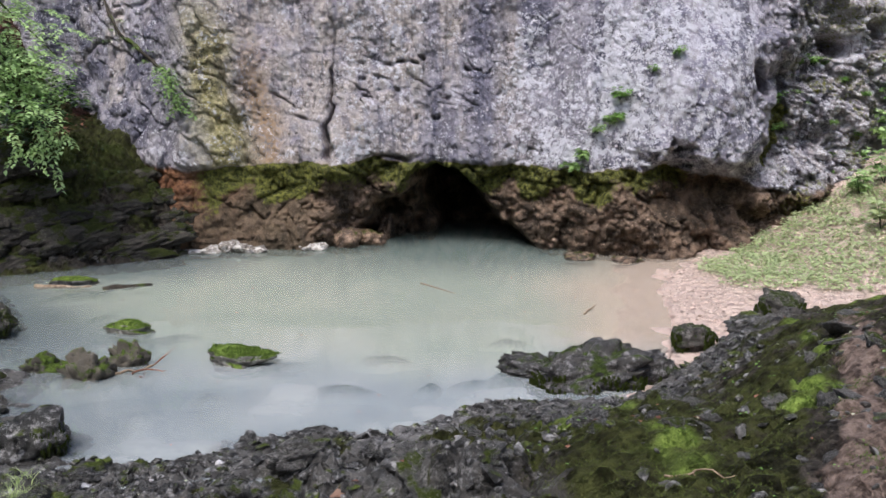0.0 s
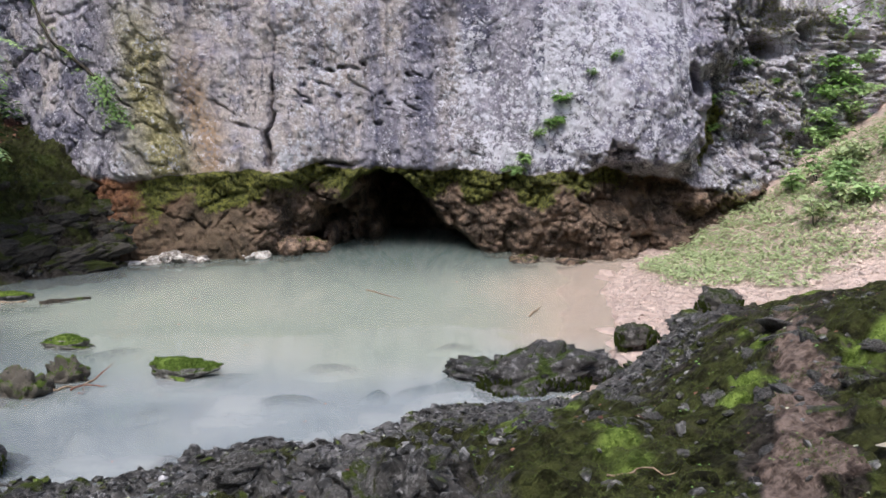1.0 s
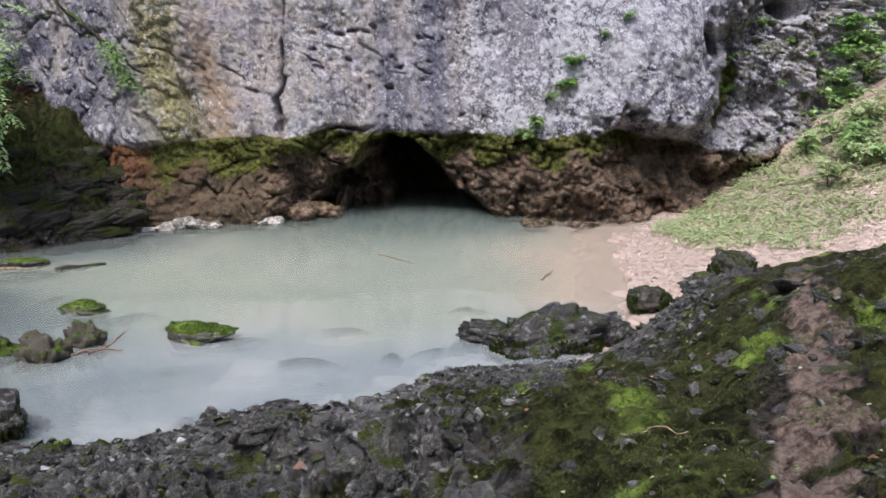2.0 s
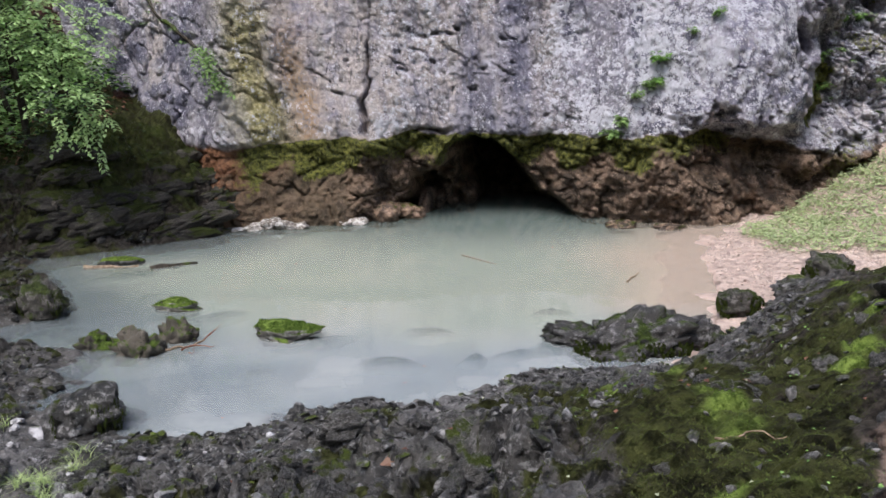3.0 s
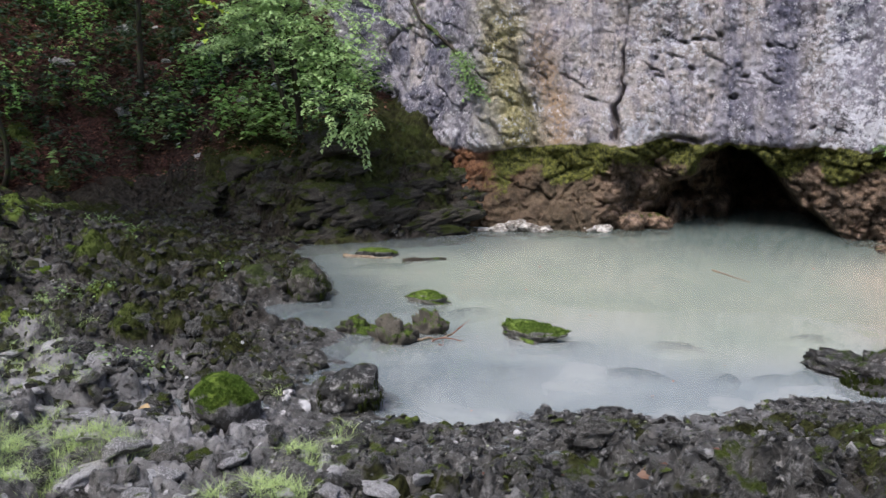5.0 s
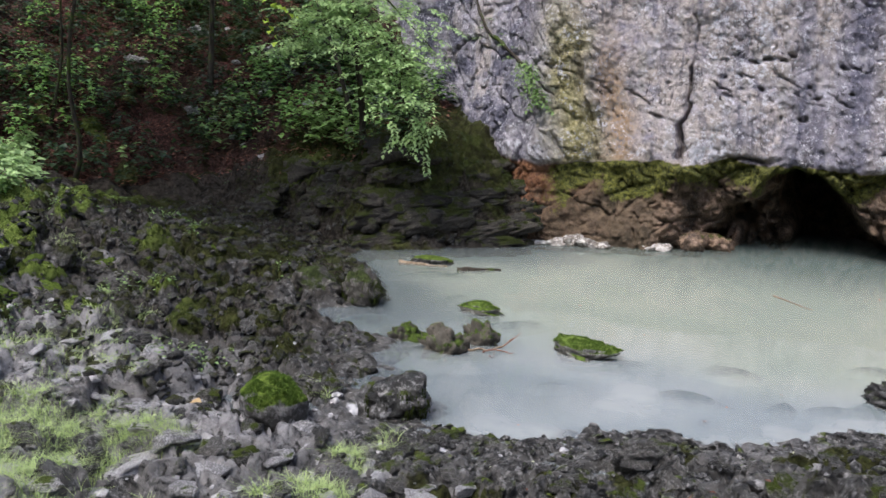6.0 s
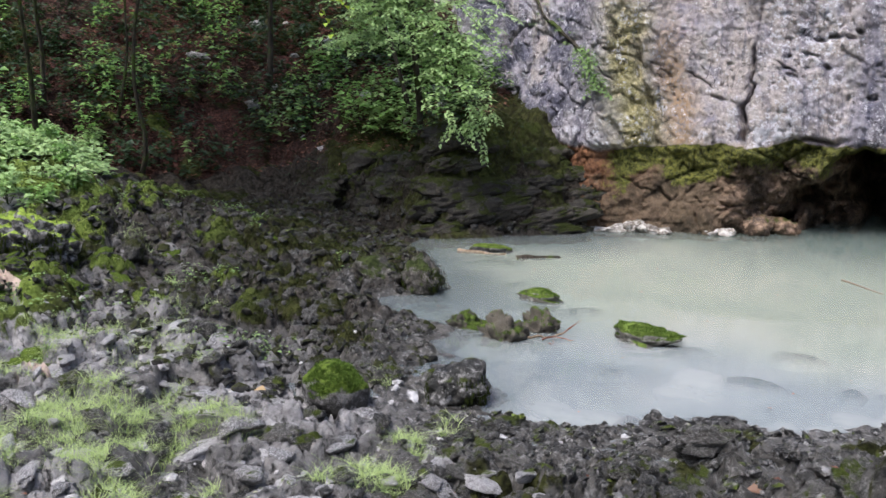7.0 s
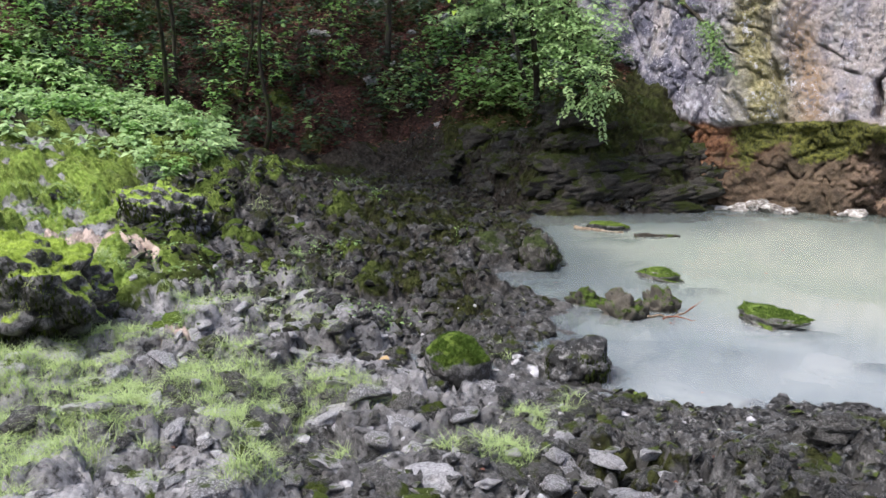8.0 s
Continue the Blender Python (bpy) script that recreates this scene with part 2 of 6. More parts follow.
def rock_material(name, dark, light, pale, moss_amount, moss_low, moss_high, wet=0.6, upward=0.35, patchy=2.6, cover=0.78, glint_speck=0.8):
    m = Mat(name)
    mid, fine, grain = m.noise(5, 6), m.noise(24, 8, 0.72), m.noise(110, 4, 0.7)
    tone = m.math("ADD", m.math("MULTIPLY", mid, 0.7), m.math("MULTIPLY", m.rnd(), 0.3))
    c = m.mix(m.rng(tone, 0.33, 0.67), dark, light)
    c = m.mix(m.math("MULTIPLY", m.rng(add(m, m.noise(10, 5, 0.6), m.math("MULTIPLY", fine, 0.6)), cover, cover + 0.17), 0.9), c, pale)
    # fine pale speckle that also paints silver glints of wet stone
    c = m.mix(m.math("MULTIPLY", m.rng(m.noise(15, 9, 0.78), 0.50, 0.64), glint_speck), c, pale)
    c = m.mix(m.rng(fine, 0.46, 0.3), c, tuple(v * 0.3 for v in dark))
    if moss_amount:
        k = add(m, m.math("MULTIPLY", m.up(), upward), m.math("MULTIPLY", m.noise(4.0, 7, 0.7, vec=m.pos), patchy), moss_amount - 0.25 - 0.5 * patchy)
        moss = m.mix(m.rng(fine, 0.32, 0.66), moss_low, moss_high)
        k = m.rng(k, 0.2, 0.42)
        c = m.mix(k, c, moss)
    m.bump(add(m, mid, m.math("MULTIPLY", fine, 0.8), m.math("MULTIPLY", grain, 0.3)), 0.85, 0.025)
    m.done(c, wet, 0.4)
    if moss_amount:
        m.link(m.rng(k, 0.0, 1.0, 0.4, 0.06), m.b.inputs["Specular IOR Level"])
    return m.m


def leaf_material(name, dark, light, gloss=0.45):
    m = Mat(name)
    c = m.mix(m.math("ADD", m.math("MULTIPLY", m.island, 0.7), m.math("MULTIPLY", m.noise(1.3, 4), 0.3)), dark, light)
    c = m.mix(m.rng(m.noise(60, 3), 0.55, 0.75), c, tuple(v * 0.75 for v in light))
    m.done(c, gloss, 0.35 if gloss < 0.8 else 0.06)
    tr = m.t.nodes.new("ShaderNodeBsdfTranslucent")
    m.link(m.mix(0.5, c, light), tr.inputs[0])
    mx = m.t.nodes.new("ShaderNodeMixShader")
    mx.inputs[0].default_value = 0.35
    m.t.links.new(m.b.outputs[0], mx.inputs[1])
    m.t.links.new(tr.outputs[0], mx.inputs[2])
    m.t.links.new(mx.outputs[0], m.t.nodes["Material Output"].inputs[0])
    return m.m


def bark_material(name, dark, light, moss=0.0):
    m = Mat(name)
    n, f = m.noise(14, 6, 0.7, stretch=(1, 1, 0.25)), m.noise(50, 5, 0.7)
    c = m.mix(m.rng(n, 0.35, 0.65), dark, light)
    if moss:
        c = m.mix(m.rng(m.noise(3, 5, 0.6), 0.62 - moss * 0.2, 0.75 - moss * 0.2), c, (0.05, 0.07, 0.015))
    m.bump(m.math("ADD", n, m.math("MULTIPLY", f, 0.4)), 0.7, 0.015)
    return m.done(c, 0.85, 0.2)


def plain_material(name, dark, light, rough=0.7, scale=30):
    m = Mat(name)
    n = m.noise(scale, 6, 0.65)
    m.bump(n, 0.4, 0.005)
    return m.done(m.mix(m.rng(n, 0.35, 0.65), dark, light), rough, 0.3)


def water_colour(m, n):
    """Chalky water: greener where it is deep, darker where the cliff's reflection is painted in, bluish white over the
    near shoals, sandy over the beach.
    """
    c = m.mix(m.rng(n, 0.35, 0.65), (0.265, 0.29, 0.25), (0.33, 0.335, 0.285))
    c = m.mix(m.attr("chalk"), c, m.mix(m.rng(m.noise(1.2, 5, 0.6), 0.4, 0.65), (0.215, 0.238, 0.262), (0.33, 0.34, 0.35)))
    # darker blue-grey towards the western shore
    c = m.mix(m.math("MULTIPLY", m.attr("edge_dark"), 0.75), c, (0.085, 0.105, 0.12))
    # deep also puts the dark reflection of cave and cliff foot into the colour
    c = m.mix(m.attr("deep"), c, (0.10, 0.13, 0.125))
    return m.mix(m.attr("sandy"), c, (0.42, 0.345, 0.28))


def water_material():
    m = Mat("milky_water")
    n = m.noise(0.5, 4, 0.55, dist=0.6)
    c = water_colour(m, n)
    m.bump(m.math("ADD", m.noise(1.6, 3), m.math("MULTIPLY", m.noise(7, 2), 0.15)), 0.02, 0.02)
    m.done(c, 0.045, 0.5)
    m.b.inputs["IOR"].default_value = 1.33
    tr = m.t.nodes.new("ShaderNodeBsdfTransparent")
    tr.inputs[0].default_value = (0.93, 0.96, 0.95, 1)
    mx = m.t.nodes.new("ShaderNodeMixShader")
    mx.inputs[0].default_value = 0.6
    m.t.links.new(tr.outputs[0], mx.inputs[1])
    m.t.links.new(m.b.outputs[0], mx.inputs[2])
    m.t.links.new(mx.outputs[0], m.t.nodes["Material Output"].inputs[0])
    return m.m


def silt_material(name, share):
    m = Mat(name)
    n = m.noise(0.6, 5, 0.6, dist=0.8)
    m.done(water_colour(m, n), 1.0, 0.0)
    tr = m.t.nodes.new("ShaderNodeBsdfTransparent")
    mx = m.t.nodes.new("ShaderNodeMixShader")
    mx.inputs[0].default_value = share
    m.t.links.new(tr.outputs[0], mx.inputs[1])
    m.t.links.new(m.b.outputs[0], mx.inputs[2])
    m.t.links.new(mx.outputs[0], m.t.nodes["Material Output"].inputs[0])
    return m.m


CLIFF, GROUND, WATER = cliff_material(), ground_material(), water_material()
STONE = rock_material("grey_stone", (0.008, 0.007, 0.006), (0.078, 0.072, 0.066), (0.31, 0.296, 0.295), 0.10, (0.018, 0.022, 0.007), (0.075, 0.095, 0.02), 0.34, cover=0.86)
# silver highlights of the karst rock are put into its pale specks
KARSTROCK = rock_material("black_karst_glints", (0.006, 0.005, 0.0045), (0.032, 0.028, 0.025), (0.25, 0.237, 0.237), 0.16, (0.012, 0.017, 0.006), (0.05, 0.07, 0.016), 0.32, cover=0.98, glint_speck=0.75)
DRYSTONE = rock_material("pale_dry_stone", (0.13, 0.122, 0.125), (0.41, 0.39, 0.40), (0.54, 0.52, 0.53), 0.06, (0.03, 0.04, 0.01), (0.10, 0.13, 0.03), 0.42)
DARKSTONE = rock_material("dark_mossy_stone", (0.011, 0.010, 0.009), (0.058, 0.053, 0.048), (0.17, 0.157, 0.15), 0.26, (0.011, 0.012, 0.006), (0.042, 0.046, 0.016), glint_speck=0.3, cover=0.86)
MOSSSTONE = rock_material("moss_topped_stone", (0.02, 0.018, 0.016), (0.075, 0.07, 0.065), (0.2, 0.19, 0.19), 0.15, (0.025, 0.038, 0.008), (0.11, 0.155, 0.026), 0.8, 1.0, 1.4)
LIMESTONE_CAP = rock_material("lime_moss_boulder", (0.02, 0.018, 0.016), (0.075, 0.07, 0.065), (0.2, 0.19, 0.19), -0.22, (0.12, 0.17, 0.02), (0.34, 0.44, 0.07), 0.6, 1.4, 0.6)
BLUFFROCK = rock_material("brown_bedded_rock", (0.010, 0.008, 0.007), (0.050, 0.042, 0.034), (0.13, 0.115, 0.10), 0.34, (0.011, 0.012, 0.005), (0.045, 0.055, 0.015), 0.8, glint_speck=0.35, cover=0.9)
MOSSBLOCK = rock_material("moss_draped_rock", (0.012, 0.010, 0.008), (0.05, 0.044, 0.036), (0.22, 0.2, 0.19), 0.30, (0.012, 0.015, 0.006), (0.045, 0.058, 0.018), 0.6, glint_speck=0.6, cover=0.92)
FURROCK = rock_material("furred_boulder", (0.02, 0.018, 0.016), (0.085, 0.08, 0.075), (0.24, 0.23, 0.23), -0.5, (0.10, 0.145, 0.02), (0.30, 0.40, 0.07), 0.7, 1.4, 0.6)
POOLMOSS = rock_material("bright_moss_rock", (0.05, 0.045, 0.035), (0.14, 0.13, 0.11), (0.26, 0.25, 0.23), 0.22, (0.04, 0.062, 0.012), (0.14, 0.195, 0.04), 0.8, 0.8, 1.2)
POOLSTONE = rock_material("brown_pool_rock", (0.022, 0.018, 0.014), (0.085, 0.072, 0.056), (0.19, 0.165, 0.14), 0.34, (0.02, 0.03, 0.007), (0.08, 0.115, 0.022), 0.7, glint_speck=0.3, cover=0.9)
WHITESTONE = rock_material("white_limestone", (0.14, 0.115, 0.095), (0.33, 0.295, 0.265), (0.55, 0.52, 0.49), 0.0, (0, 0, 0), (0, 0, 0), 0.75)
# on the slope LEAF_BRIGHT and LEAF_PALE paint lit leaves, LEAF_DARK shaded ones
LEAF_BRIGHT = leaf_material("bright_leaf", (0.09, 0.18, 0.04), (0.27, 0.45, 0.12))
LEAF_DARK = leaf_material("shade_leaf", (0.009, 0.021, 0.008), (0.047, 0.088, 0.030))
LEAF_SPRAY = leaf_material("layered_leaf", (0.19, 0.30, 0.11), (0.47, 0.62, 0.28))
LEAF_PALE = leaf_material("pale_leaf", (0.11, 0.18, 0.06), (0.28, 0.41, 0.14))
LEAF_BEACH = leaf_material("beach_leaf", (0.24, 0.29, 0.14), (0.50, 0.57, 0.31))
LEAF_LITTER = leaf_material("fallen_leaf", (0.075, 0.028, 0.02), (0.30, 0.145, 0.10), 0.6)
GRASS = leaf_material("grass_blade", (0.24, 0.33, 0.115), (0.53, 0.62, 0.29), 0.5)
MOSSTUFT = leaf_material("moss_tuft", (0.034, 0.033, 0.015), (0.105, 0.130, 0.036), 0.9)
# moss under the trees; their shade is put into this darker colour
SHADEMOSS = leaf_material("shaded_moss_tuft", (0.010, 0.014, 0.004), (0.058, 0.076, 0.018), 0.9)
BARK = bark_material("dark_bark", (0.02, 0.016, 0.012), (0.07, 0.058, 0.045), 0.6)
TWIG = plain_material("dead_twig", (0.12, 0.08, 0.05), (0.30, 0.22, 0.15))
REDTWIG = plain_material("wet_red_twig", (0.09, 0.03, 0.015), (0.22, 0.08, 0.04), 0.5)

# ---------------------------------------------------------------- ground
POOL = np.array([(-2.5, 5.42), (-2.05, 5.36), (-1.6, 5.46), (-1.42, 5.78), (-0.86, 5.97), (-0.45, 6.07), (-0.1, 6.3), (0.25, 6.62),
                 (0.6, 6.72), (1.1, 6.80), (1.75, 7.05), (2.15, 7.9), (2.42, 9.0), (2.75, 10.96), (3.35, 12.5), (4.1, 13.8), (4.2, 18), (-4.2, 18),
                 (-3.9, 12.5), (-4.57, 11.8), (-5.13, 11.34), (-5.73, 10.85), (-5.6, 10.2), (-4.7, 9.0), (-4.35, 8.3), (-4.55, 7.7),
                 (-4.75, 7.4), (-3.95, 7.25), (-3.5, 7.0), (-3.5, 6.6), (-3.2, 6.25), (-2.72, 5.85)])
HILL = np.array([(-3.35, 14.5), (-3.90, 12.55), (-5.75, 10.95), (-7.3, 11.7), (-9.2, 11.4), (-11.5, 9.0), (-13.5, 5.5), (-15, 0), (-16, -9)])
BANK_X, BANK_Y = (0.6, 1.5, 2.0, 2.7, 3.4, 5.5, 9.0, 14.0), (6.72, 6.95, 7.55, 8.05, 8.5, 9.7, 11.2, 12.4)


def line_distance(x, y, line, closed):
    """Distance to a polyline, and whether the point lies inside (closed) or to the line's right (open)."""
    best, side = np.full(x.shape, 1e9), np.zeros(x.shape)
    inside = np.zeros(x.shape, bool)
    n = len(line)
    for k in range(n if closed else n - 1):
        (ax, ay), (bx, by) = line[k], line[(k + 1) % n]
        ex, ey = bx - ax, by - ay
        t = np.clip(((x - ax) * ex + (y - ay) * ey) / (ex * ex + ey * ey), 0, 1)
        d = np.hypot(x - ax - t * ex, y - ay - t * ey)
        cross = ex * (y - ay) - ey * (x - ax)
        side = np.where(d < best, cross, side)
        best = np.minimum(best, d)
        if closed and ay != by:
            inside ^= ((ay > y) != (by > y)) & (x < ex * (y - ay) / ey + ax)
    return best, inside if closed else side < 0


def ground_base(x, y):
    """Height of the ground with no small relief, and the masks of what covers it."""
    wob = 0.10 * fbm(x * 1.6, y * 1.6, 0.3, 3, 5)
    dp, inside = line_distance(x + wob, y + wob * 0.7, POOL, True)
    dh, behind = line_distance(x, y, HILL, False)
    dh = np.where(behind, dh, -dh)
    ky = np.interp(x, BANK_X, BANK_Y)
    beach = sstep(-0.35, 0.35, y - ky) * sstep(1.2, 2.2, x)
    sat = 3.4 * (1 - np.exp(-dp / 3.4))
    dk = np.maximum(np.where(x > 1.2, (ky - y) * 0.82, dp), 0)
    satk = 3.4 * (1 - np.exp(-np.minimum(dk, np.where(x > 1.2, 9, dp)) / 3.4))
    near = 0.01 + satk * (0.28 + 0.72 * sstep(0.3, 1.9, satk)) * (0.09 + 0.05 * sstep(-4.5, -2.5, x) + 0.39 * sstep(-2.2, 1.6, x))
    sand = 0.03 + 0.10 * dp + 0.07 * np.maximum(dp - 2.2, 0) ** 1.25
    near = near + 0.13 * sstep(1.3, 2.8, x) * sstep(3.5, 6.0, y) * sstep(0.05, 0.45, dk)
    near = near + 0.33 * sstep(1.7, 2.9, x) * sstep(0.0, 0.36, dk) * (1 - 0.75 * sstep(0.9, 3.2, dk))
    sand = sand + 0.36 * np.maximum(x - 4.9, 0) * sstep(10.2, 13.6, y)
    z = near * (1 - beach) + sand * beach
    z = z + 0.20 * np.maximum(-6.3 - x, 0) ** 1.05 * sstep(11, 8, y) * 0.8
    # the bluff: a steep rock face, then a mossy shoulder that runs into the hillside
    tall = 0.24 + 0.34 * sstep(-10.5, -7.8, x) + 0.42 * sstep(-7.6, -5.9, x)
    bluff = np.interp(dh + 0.05 * fbm(x * 2.2, y * 2.2, 0.9, 2, 12), (-0.10, 0.0, 0.3, 0.75, 1.6, 2.6), (0, 0.08, 0.52, 1.06, 1.42, 1.58)) * tall
    layer = bluff / 0.26 + 0.5 * fbm(x * 0.9, y * 0.9, 0.2, 3, 14)
    cut = layer - np.floor(layer)
    bluff = bluff + 0.16 * (sstep(0.25, 0.85, cut) - cut) * sstep(0.0, 0.25, bluff) * sstep(1.7, 1.1, dh)
    z = z + bluff + np.where(dh > 0, 0.55 * np.maximum(dh - 1.2, 0) * (0.12 + 0.88 * sstep(-5.6, -8.5, x)), 0)
    z = z - 0.16 * bell(dh, -0.08, 0.13) * sstep(-8.3, -7.4, x) * sstep(-5.4, -6.0, x)
    # unseen slopes, added behind the camera and far off to block low skylight
    far = np.maximum(np.hypot(x, y - 6) - 22, 0)
    z = z + np.where(dh > 0, 0, 0.35 * np.minimum(far, 60) + 0.45 * np.maximum(-4.5 - y, 0) + 0.6 * np.maximum(x - 10, 0))
    z = np.where(z > 14, 14 + 0.25 * (z - 14), z)
    shelf = 0.12 + 0.45 * sstep(2.6, 0.6, x)
    bed = -np.minimum(shelf * dp, 0.75 + 0.1 * dp) + 0.04 * fbm(x * 2, y * 2, 0.7, 3, 8)
    z = np.where(inside, bed, z)
    return z, np.where(inside, -dp, dp), dh, beach


def blocks(x, y, size, seed):
    """Tilted blocks of stone with clefts between them, about -1 to 1."""
    wx_ = x / size + 0.25 * vnoise(x * 2.1 / size, y * 2.1 / size, 0.5, seed + 9)
    wy_ = y / size + 0.25 * vnoise(x * 2.1 / size, y * 2.1 / size, 8.5, seed + 9)
    ix, iy = np.floor(wx_), np.floor(wy_)
    f1, f2, height = np.full(x.shape, 9.0), np.full(x.shape, 9.0), np.zeros(x.shape)
    zero = np.zeros(x.shape)
    for a in (-1, 0, 1):
        for b in (-1, 0, 1):
            jx, jy = ix + a, iy + b
            dx, dy = jx + hash01(jx, jy, zero, seed) - wx_, jy + hash01(jx, jy, zero, seed + 1) - wy_
            d = np.sqrt(dx * dx + dy * dy)
            h = hash01(jx, jy, zero, seed + 2) - 0.4 + 1.7 * ((hash01(jx, jy, zero, seed + 3) - 0.5) * dx + (hash01(jx, jy, zero, seed + 4) - 0.5) * dy)
            nearer = d < f1
            f2 = np.where(nearer, f1, np.minimum(f2, d))
            height = np.where(nearer, h, height)
            f1 = np.where(nearer, d, f1)
    return height - 0.8 * (1 - sstep(0.0, 0.18, f2 - f1))


def lumps(x, y, size, seed):
    """Rounded mossy lumps: height 0 to 1, and a number of its own for each."""
    w = 0.3 * vnoise(x * 1.7 / size, y * 1.7 / size, 0.5, seed + 6)
    f1, f2, own = worley(x / size + w, y / size - w, 0.5, seed, True)
    return np.sqrt(np.clip(1 - (1.25 * f1) ** 2, 0, 1)) * sstep(0.0, 0.22, f2 - f1), own


def ground_full(x, y):
    z, dp, dh, beach = ground_base(x, y)
    big = fbm(x * 0.8, y * 0.8, 1.1, 3, 20)
    slab = sstep(-1.6, -3.0, x) * sstep(5.7, 4.6, y + 0.35 * (x + 3.5))
    rough = fbm(x * 14, y * 14, 2.0, 3, 50)
    rubble = 0.16 * blocks(x, y, 0.42, 31) + 0.10 * blocks(x, y, 0.17, 41) + 0.045 * blocks(x, y, 0.085, 46)
    rubble = rubble * (1 - slab) + slab * (0.19 * blocks(0.8 * x + 0.6 * y, 1.25 * (0.8 * y - 0.6 * x), 0.62, 32) + 0.10 * blocks(0.8 * x + 0.6 * y, 1.5 * (0.8 * y - 0.6 * x), 0.27, 42) + 0.03 * blocks(x, y, 0.12, 46))
    own = blocks(x, y, 0.6, 36)
    # knobs of dissolved limestone along the near shore
    k1, ko1 = lumps(x, y, 0.36, 33)
    k2, ko2 = lumps(x, y, 0.155, 35)
    k3, ko3 = lumps(x, y, 0.07, 38)
    knobs = 0.20 * k1 * (0.2 + ko1) + 0.11 * k2 * (0.2 + ko2) + 0.035 * k3 - 0.14
    knobby = sstep(-3.4, -2.0, x) * (1 - 0.5 * slab)
    rubble = rubble * (1 - 0.72 * knobby) + knobs * (0.25 + 0.75 * knobby) * (1 - 0.75 * slab)
    out = dp > 0
    slope_bank = sstep(-0.1, 0.7, x - 0.35 * big) * sstep(0.5 + 0.5 * sstep(1.2, 0.4, x), 1.3 + 0.8 * sstep(1.2, 0.4, x), dp - 0.25 * big) * (1 - beach) * (dh < 0)
    hill = sstep(-0.2, 0.4, dh)
    leftbank = sstep(8.2, 9.2, y + 0.25 * (x + 6)) * (1 - hill) * (x < -3)
    k_rub = (1 - beach) * (1 - 0.75 * slope_bank) * (1 - 0.35 * hill) * (1 - 0.35 * leftbank)
    k_rub = np.where(out, k_rub * (0.22 + 0.78 * sstep(0.1, 1.2, dp)), 0.25 * (1 - sstep(2.0, 3.0, x)))
    k_rub = k_rub * (1 - 0.55 * sstep(0.2, 1.0, x) * sstep(4.8, 5.8, y))
    d1, o1 = lumps(x, y, 0.42, 23)
    d2, o2 = lumps(x, y, 0.20, 27)
    k_lump = np.clip(sstep(-3.2, -4.4, x) * sstep(4.9, 5.9, y + 0.3 * big) + sstep(-5.4, -6.4, x), 0, 1) * (1 - beach) * np.where(out, sstep(0, 0.3, dp), 0) * (1 - 0.5 * hill)
    k_rub = k_rub * (1 - 0.6 * k_lump)
    relief = k_lump * (0.20 * d1 * (0.25 + o1) + 0.10 * d2 * (0.3 + o2) - 0.05) * (1 - 0.6 * leftbank)
    relief = relief + rubble * k_rub + 0.02 * k_rub * out + 0.014 * rough * (1 - 0.8 * beach) * (1 - 0.7 * slab) + 0.05 * big * (1 - beach) * sstep(0, 1, dp)
    relief = relief + slope_bank * (0.05 * fbm(x * 3.0, y * 3.0, 6.0, 3, 67) + 0.03 * np.abs(fbm(x * 7, y * 7, 6.0, 2, 68)))
    relief = relief + hill * 0.10 * fbm(x * 2.2, y * 2.2, 3.0, 3, 60)
    face = bell(dh, 0.5, 0.7) * (x > -9)
    along, across = 0.74 * x + 0.67 * y, 0.74 * y - 0.67 * x
    relief = relief + face * (0.10 * fbm(x * 1.3, y * 1.3, 4.0, 3, 63) + 0.11 * blocks(along * 0.6, across, 0.5, 64) + 0.05 * blocks(along * 0.7, across, 0.2, 66) + 0.05 * d2)
    relief = relief - 0.22 * bell(along - 0.25 * across, 4.05 + 0.06 * big, 0.09) * bell(dh, 0.35, 0.4)
    z = z + relief
    # cover
    n1, n2 = fbm(x * 0.9, y * 0.9, 7.0, 4, 70), fbm(x * 3.0, y * 3.0, 9.0, 4, 74)
    clay_path = bell(x - 2.02 - 0.45 * (y - 4.1) - 0.16 * n2, 0, 0.17) * (0.75 + 0.6 * n2) * slope_bank * sstep(7.5, 6.0, y)
    clay_path = np.maximum(clay_path, 0.6 * slope_bank * sstep(0.5, 0.8, n2) * sstep(4.4, 3.2, y) * sstep(0.9, 1.6, x))
    # lit: sunny patch of the left bank, painted as brighter moss
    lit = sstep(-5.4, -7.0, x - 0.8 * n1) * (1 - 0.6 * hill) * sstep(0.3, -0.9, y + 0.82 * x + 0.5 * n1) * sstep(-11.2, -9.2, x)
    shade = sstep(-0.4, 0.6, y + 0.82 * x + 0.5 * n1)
    pink = bell(x + 7.35 - 0.5 * (y - 4.7), 0, 0.42) * bell(y + 0.2 * n2, 4.75, 0.55) + 0.6 * bell(x + 5.1, 0, 0.3) * bell(y, 3.95, 0.22)
    # besides real soil, this paints tree shade on the bluff and left bank
    soil = np.clip(slope_bank * 0.95 + hill * 1.0 + 0.85 * leftbank + 0.7 * k_lump * shade * sstep(-0.5, 0.3, n2 + 0.4), 0, 1)
    moss = slope_bank * (0.72 + 0.25 * n1) * (1 - clay_path) + (1 - slope_bank) * (0.15 + 0.28 * n1) * (1 - beach) * (1 - 0.6 * slab)
    moss = moss + hill * sstep(-9.5, -7.5, x) * (-0.05 + 0.8 * sstep(0.45, 0.95, dh + 0.3 * n1) * sstep(3.4, 2.2, dh)) + leftbank * 0.12
